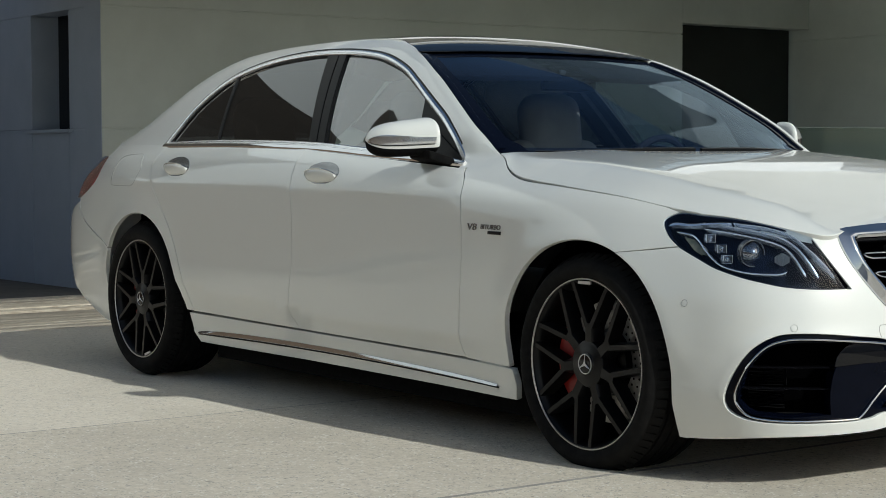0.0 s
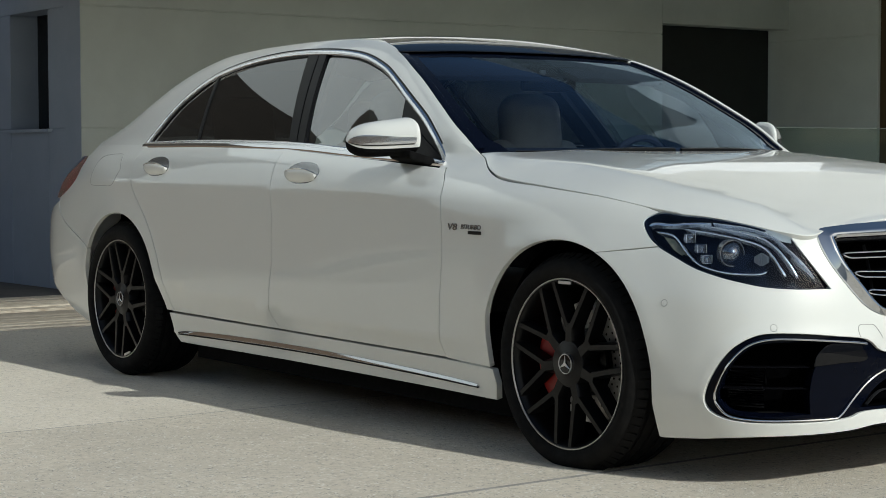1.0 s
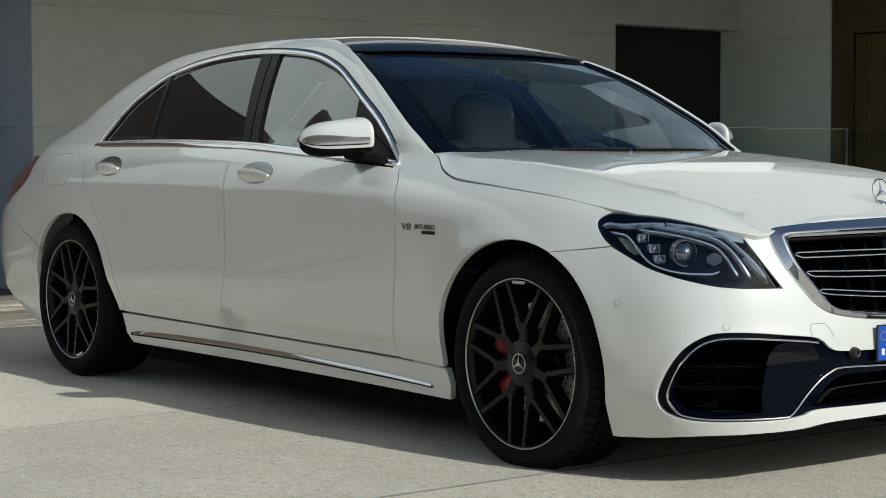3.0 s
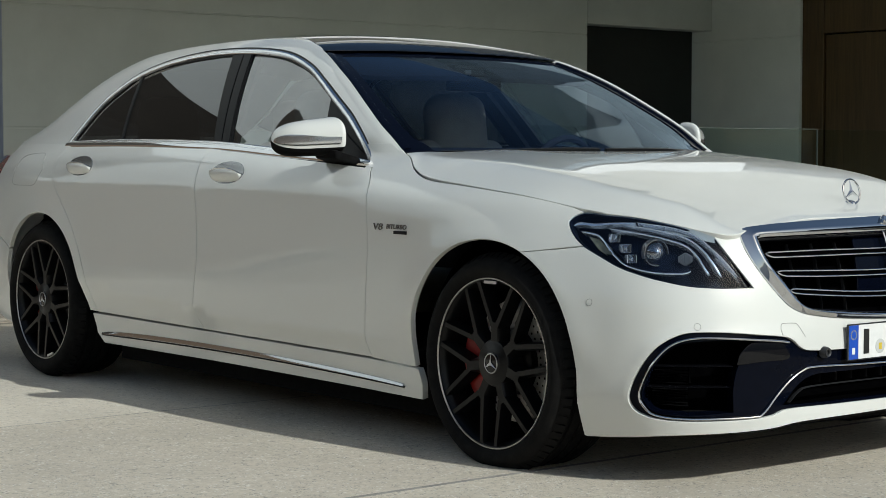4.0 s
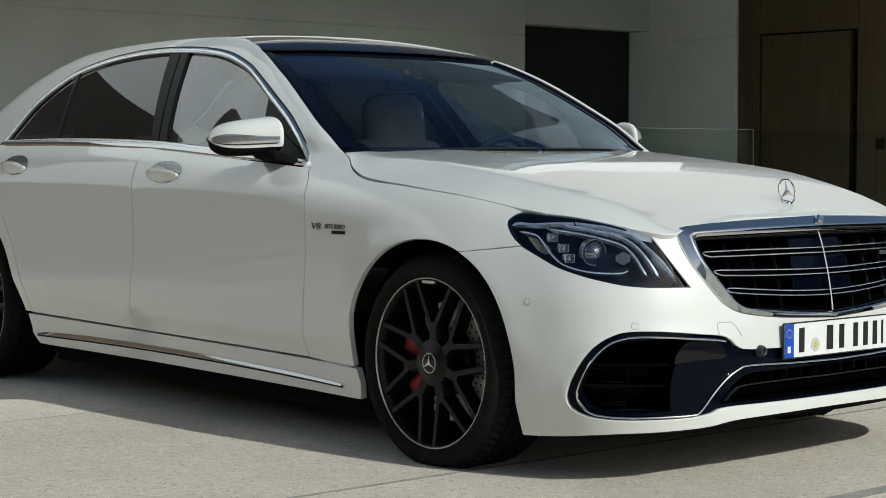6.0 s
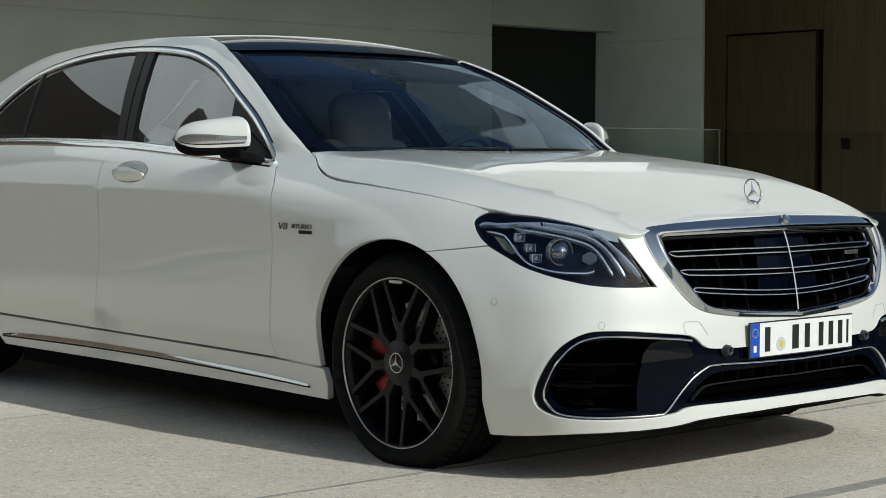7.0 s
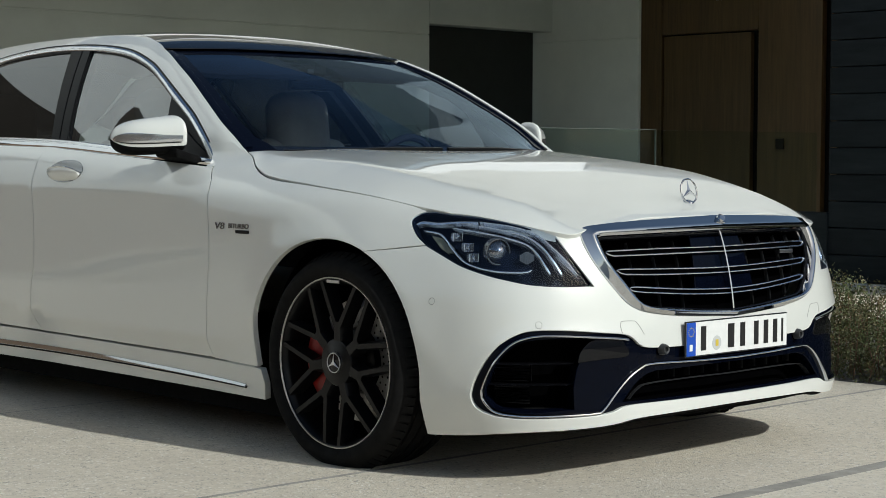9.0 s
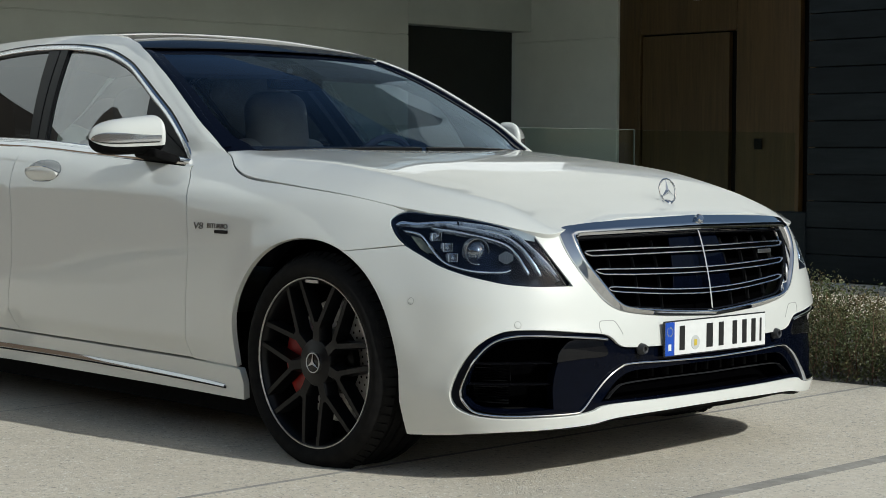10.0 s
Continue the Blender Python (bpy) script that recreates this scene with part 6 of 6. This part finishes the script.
for sg in (1, -1):
    bm = bmesh.new()
    pts = [(2.17, -0.845, 0.995), (2.36, -0.845, 0.985), (2.33, -0.93, 1.012), (2.20, -0.93, 1.015)]
    lo = [bm.verts.new((x, y * sg, z - 0.018)) for x, y, z in pts]
    hi = [bm.verts.new((x, y * sg, z + 0.014)) for x, y, z in pts]
    bm.faces.new(lo[::-1])
    bm.faces.new(hi)
    for i in range(4):
        bm.faces.new((lo[i], lo[(i + 1) % 4], hi[(i + 1) % 4], hi[i]))
    bmesh.ops.bevel(bm, geom=bm.edges[:], offset=0.008, segments=2, affect="EDGES", profile=0.5)
    mirrors.append(part("door_mirror", bm, MATT_BLACK, car, "white door mirror with a chrome light strip and black foot", True))
shell_part("mirror_cover", -0.40, math.pi * 0.92, 0.0, 1.0, WHITE, "white mirror cover", mir=mirrors)
shell_part("mirror_base", math.pi * 0.92, 2 * math.pi - 0.40, 0.0, 1.0, MATT_BLACK, "black mirror underside", lift=-0.002, mir=mirrors)
shell_part("light_strip", -0.13, 0.62, 0.22, 0.99, STRIP, "slim chrome light strip", lift=0.003, nu=8, mir=mirrors, taper=0.22)
shell_part("strip_gap", -0.20, -0.125, 0.24, 0.985, GLOSS_BLACK, "", lift=0.002, nu=4, mir=mirrors, taper=0.5)
ring_u = np.linspace(0, 2 * math.pi, 41)[:-1]
cap = mirror_shell(ring_u, np.zeros_like(ring_u))
for k, sg in ((0, 1), (1, -1)):
    bm = bmesh.new()
    bm.faces.new([bm.verts.new((q[0], q[1] * sg, q[2])) for q in cap])
    part("mirror_inner_cap", bm, WHITE, mirrors[k])
panel("mirror_sail", cabin, outline([(2.135, 0.997), (2.115, 1.135), (2.23, 1.065), (2.37, 0.985)]), SATIN_BLACK, car, "black mirror triangle", lift=0.002, depth=0.006, gap=0)

# -- door handles --
def handle(x0, x1, z):
    n = 26
    xs_ = np.linspace(x0 + 0.012, x1 - 0.012, n)
    s_ = s_x(xs_)
    mid = (x0 + x1) / 2
    a = np.linspace(0, 2 * math.pi, 41)[:-1]
    cup = np.stack([s_x(mid + (x1 - x0) / 2 * np.cos(a)), z + 0.002 + 0.042 * np.sin(a)], 1)
    # flat grey sheet whose colour carries the shade of a hollow recess
    panel("handle_cup", body, cup, CUP_SHADE, car, "grey sheet with the handle recess's shade in its colour", lift=0.0012, depth=0.002, gap=0, step=0.012)
    t = np.linspace(-1, 1, n)
    p, m = skin(body, s_, z - 0.006 + 0.004 * (1 - t * t), 0.0)
    p = p + m * (0.003 + 0.017 * (1 - t**4))[:, None]
    wd = 0.30 + 0.85 * np.sqrt(np.clip(1 - t * t, 0, 1))
    for sg in (1, -1):
        for nm, mat, lab, prof in (("handle_grip", WHITE, "white pull handle", [(-0.004, -0.033), (0.006, -0.027), (0.012, -0.012), (0.013, 0.0), (0.010, 0.007), (-0.004, 0.008), (-0.006, -0.028)]),
                                   ("handle_chrome", CHROME, "chrome strip on the handle", [(0.0105, 0.0065), (0.012, 0.0095), (0.008, 0.0125), (-0.003, 0.0115), (-0.003, 0.007)])):
            bm = bmesh.new()
            rows = []
            for i in range(n):
                up = np.array([0, 0.0, 1.0])
                rows.append([bm.verts.new(tuple((p[i] + m[i] * o + up * u * wd[i]) * [1, sg, 1])) for o, u in prof])
            k = len(prof)
            for r1, r2 in zip(rows[:-1], rows[1:]):
                for j in range(k):
                    bm.faces.new((r1[j], r1[(j + 1) % k], r2[(j + 1) % k], r2[j]))
            bm.faces.new(rows[0])
            bm.faces.new(rows[-1][::-1])
            part(nm, bm, mat, car, lab, True)


CUP_SHADE = material("handle_recess_shade", (0.30, 0.305, 0.31), 0.16, 0.8)
handle(1.490, 1.722, 0.938)
handle(0.275, 0.500, 0.957)

# -- sill trim, fuel flap, side lettering --
bx = np.linspace(0.5, 2.685, 40)
u = (bx - 0.5) / 2.185
hi_z = 0.240 + 0.027 * np.sin(np.pi * np.clip(u, 0, 1)**0.8)**0.7
lo_z = 0.232 + 0.014 * np.sin(np.pi * u)
SILL_CHROME = material("sill_chrome", (0.42, 0.43, 0.45), 0.07, 1.0)
bulged("sill_trim", body, np.stack([s_x(bx), hi_z], 1), np.stack([s_x(bx), lo_z], 1), SILL_CHROME, car, "chrome trim along the sill", height=0.0062, lift=0.003, twin="pair", rows=22, peak=0.80, climb=1.15)
bead("sill_trim_edge", body, np.stack([s_x(bx), lo_z - 0.0025], 1), 0.005, 0.008, SATIN_BLACK, car, "black line under the sill trim", smooth_line=False)
line = sx(catmull([(0.032, 0.945), (-0.029, 0.876), (-0.12, 0.868), (-0.255, 0.871), (-0.268, 0.90), (-0.258, 0.943), (-0.245, 0.985), (-0.22, 1.003), (-0.15, 1.011), (-0.04, 1.014), (-0.01, 1.004), (0.01, 0.98), (0.032, 0.945)], 5))
p, m = skin(body, line[:, 0], line[:, 1], 0.0)
ribbon("fuel_flap_gap", p, [(0.0006, 0.0012), (0.0006, -0.0012), (-0.002, -0.0012), (-0.002, 0.0012)], RING_DARK, car, twin="none", up=lambda q: m)


def lettering(text, x, z, size, mat):
    cu = bpy.data.curves.new("side_lettering", "FONT")
    cu.body, cu.size, cu.extrude, cu.shear = text, size, 0.0015, 0.15
    cu.materials.append(mat)
    flat = new("lettering_curve", cu)
    bpy.context.view_layer.update()
    me = bpy.data.meshes.new_from_object(flat.evaluated_get(bpy.context.evaluated_depsgraph_get()))
    bpy.data.objects.remove(flat)
    ob = new("side_lettering", me)
    p, m = skin(body, np.array([s_x(x)]), np.array([z]), 0.002)
    ob.location = p[0]
    ob.rotation_euler = (math.pi / 2, 0, 0)
    ob.parent = car
    return tagged(ob, "dark chrome side lettering")


DARK_CHROME = material("dark_chrome", (0.26, 0.26, 0.27), 0.2, 1.0)
lettering("V8", 2.575, 0.757, 0.032, DARK_CHROME).scale = (1.55, 1, 1)
lettering("BITURBO", 2.652, 0.762, 0.0225, DARK_CHROME).scale = (1.2, 1, 1)
p, m = skin(body, np.array([s_x(2.728)]), np.array([0.752]), 0.001)
part("side_badge_bar", box_bm(2.694, 2.763, p[0][1] - 0.003, p[0][1] + 0.002, 0.7455, 0.7565, 0.0008, segments=1), SATIN_BLACK, car, "small dark name bar")

# -- wipers --
base_x = pchip([0.0, 0.15, 0.36, 0.56, 0.69], [2.745, 2.738, 2.712, 2.655, 2.575])
for y0, y1 in ((-0.66, -0.05), (-0.02, 0.62)):
    ys = np.linspace(y0, y1, 16)
    p = top(base_x(np.abs(ys)) - 0.012, ys)
    p[:, 2] -= 0.004
    ribbon("wiper", p, [(0.005, 0.006), (0.005, -0.006), (-0.006, -0.007), (-0.006, 0.007)], SATIN_BLACK, car, twin="none", up=lambda q: np.tile([0.3, 0, 1.0], (len(q), 1)))


# ---- cabin ----
def pad(x0, x1, y0, y1, z0, z1, r, lean=0.0, seg=4):
    """A cushion: a box with generous roundings, leaned back about its foot."""
    bm = box_bm(x0, x1, y0, y1, z0, z1, r, segments=seg)
    bmesh.ops.rotate(bm, verts=bm.verts, cent=((x0 + x1) / 2, (y0 + y1) / 2, z0), matrix=Matrix.Rotation(radians(-lean), 3, "Y"))
    return bm


for x, y in ((1.64, -0.315), (1.64, 0.35), (0.42, -0.37), (0.42, 0.37)):
    base = part("seat", pad(x - 0.10, x + 0.42, y - 0.26, y + 0.26, 0.40, 0.58, 0.06), LEATHER, car, "beige leather seat", True)
    part("backrest", pad(x - 0.13, x + 0.02, y - 0.25, y + 0.25, 0.50, 1.10, 0.065, 20), LEATHER, base, "", True)
    part("head_restraint", pad(x - 0.30, x - 0.13, y - 0.148, y + 0.148, 0.97, 1.272, 0.083, 8, 6), LEATHER, base, "", True)
part("dashboard", pad(2.10, 2.70, -0.73, 0.73, 0.62, 0.992, 0.05), DARK_LEATHER, car, "dark dashboard", True)
part("dashboard_top", pad(2.06, 2.44, -0.64, 0.64, 0.93, 1.034, 0.04), DARK_LEATHER, car, "", True)
part("instrument_hood", pad(2.02, 2.30, 0.18, 0.62, 0.93, 1.01, 0.03), DARK_LEATHER, car, "", True)
rail = np.array([(1.98 + 0.055 * math.sin(a), 0.43 + 0.165 * math.cos(a), 0.915 + 0.16 * math.sin(a)) for a in np.linspace(0, 2 * math.pi, 41)[:-1]])
ribbon("steering_wheel", rail, round_section(0.03, 0.03, 8), DARK_LEATHER, car, "dark steering wheel", closed=True, twin="none")
part("centre_console", pad(0.9, 2.10, -0.12, 0.12, 0.40, 0.68, 0.04), DARK_LEATHER, car, "", True)
part("inside_mirror", pad(1.94, 1.97, -0.135, 0.135, 1.255, 1.315, 0.012), GLOSS_BLACK, car, "black inside mirror", True)
part("sensor_housing", pad(1.80, 1.91, -0.06, 0.28, 1.318, 1.362, 0.014), MATT_BLACK, car, "", True)
LENS_GREY = material("sensor_window", (0.06, 0.065, 0.07), 0.5)
for y, w in ((0.005, 0.030), (0.125, 0.022), (0.225, 0.034)):
    part("sensor_lens", pad(1.905, 1.918, y - w / 2, y + w / 2, 1.326, 1.344, 0.005, seg=2), LENS_GREY, car, "pale sensor window", True)
part("cabin_floor", box_bm(-0.5, 2.66, -0.80, 0.80, 0.30, 0.345), MATT_BLACK, car)
for sg in (-1, 1):
    part("door_lining", box_bm(0.1, 2.42, sg * 0.80, sg * 0.825, 0.34, 0.985, 0.01), DARK_LEATHER, car)
part("parcel_shelf", box_bm(-0.74, 0.10, -0.66, 0.66, 0.98, 1.02, 0.01), DARK_LEATHER, car)
# headliner and inner pillars
panel("headliner", top, outline([(1.72, 0.0), (1.70, -0.30), (1.66, -0.50), (0.2, -0.50), (0.05, -0.42), (0.06, 0.0)]), LINER, car, twin="one", lift=-0.035, depth=0, gap=0)
for x0b, x0t, x1t, x1b in ((1.34, 1.13, 1.25, 1.45),):
    panel("b_pillar_inner", cabin, outline([(x0b, 0.98), (x0t, 1.43), (x1t, 1.43), (x1b, 0.98)]), LINER, car, lift=-0.05, depth=0.02, gap=0)
panel("a_pillar_inner", cabin, outline([(2.40, 0.985), (2.02, 1.26), (1.66, 1.40), (1.62, 1.43), (1.72, 1.42), (2.06, 1.275), (2.46, 1.02)]), LINER, car, lift=-0.045, depth=0.01, gap=0)

panel("sun_visor", top, outline([(1.74, -0.09), (2.04, -0.09), (2.03, -0.30), (2.01, -0.48), (1.97, -0.60), (1.78, -0.56)]), LINER, car, "folded dark sun visor", lift=-0.03, depth=0.02, gap=0)


# small parts belong to the panel that carries them
def carried(ob):
    v = ob.data.vertices[0].co
    side_of = 0 if v.y < 0 else 1
    name = ob.name.split(".")[0]
    if name.startswith("handle_"):
        return ("front_door" if v.x > 1.0 else "rear_door"), side_of
    if name in ("front_side_window", "mirror_sail"):
        return "front_door", side_of
    if name == "rear_side_window":
        return "rear_door", side_of
    if name == "side_lettering" or name == "side_badge_bar":
        return "front_fender", 0
    if name == "fuel_flap_gap":
        return "rear_quarter", 0
    if name in ("parking_sensor", "sensor_gap", "tow_cover_gap", "intake_frame", "intake_trim", "intake_blade", "intake_wing", "intake_mesh_bar", "intake_post", "intake_back", "mouth_blade", "mouth_fin", "splitter"):
        return "front_bumper", 0
    return None


shells = {}
for ob in car.children:
    shells.setdefault(ob.name.split(".")[0], []).append(ob)
for ob in list(car.children):
    home = carried(ob) if ob.type == "MESH" else None
    if home:
        pick = [q for q in shells[home[0]] if home[0] == "front_bumper" or (q.data.vertices[0].co.y < 0) == (home[1] == 0)]
        ob.parent = pick[0]
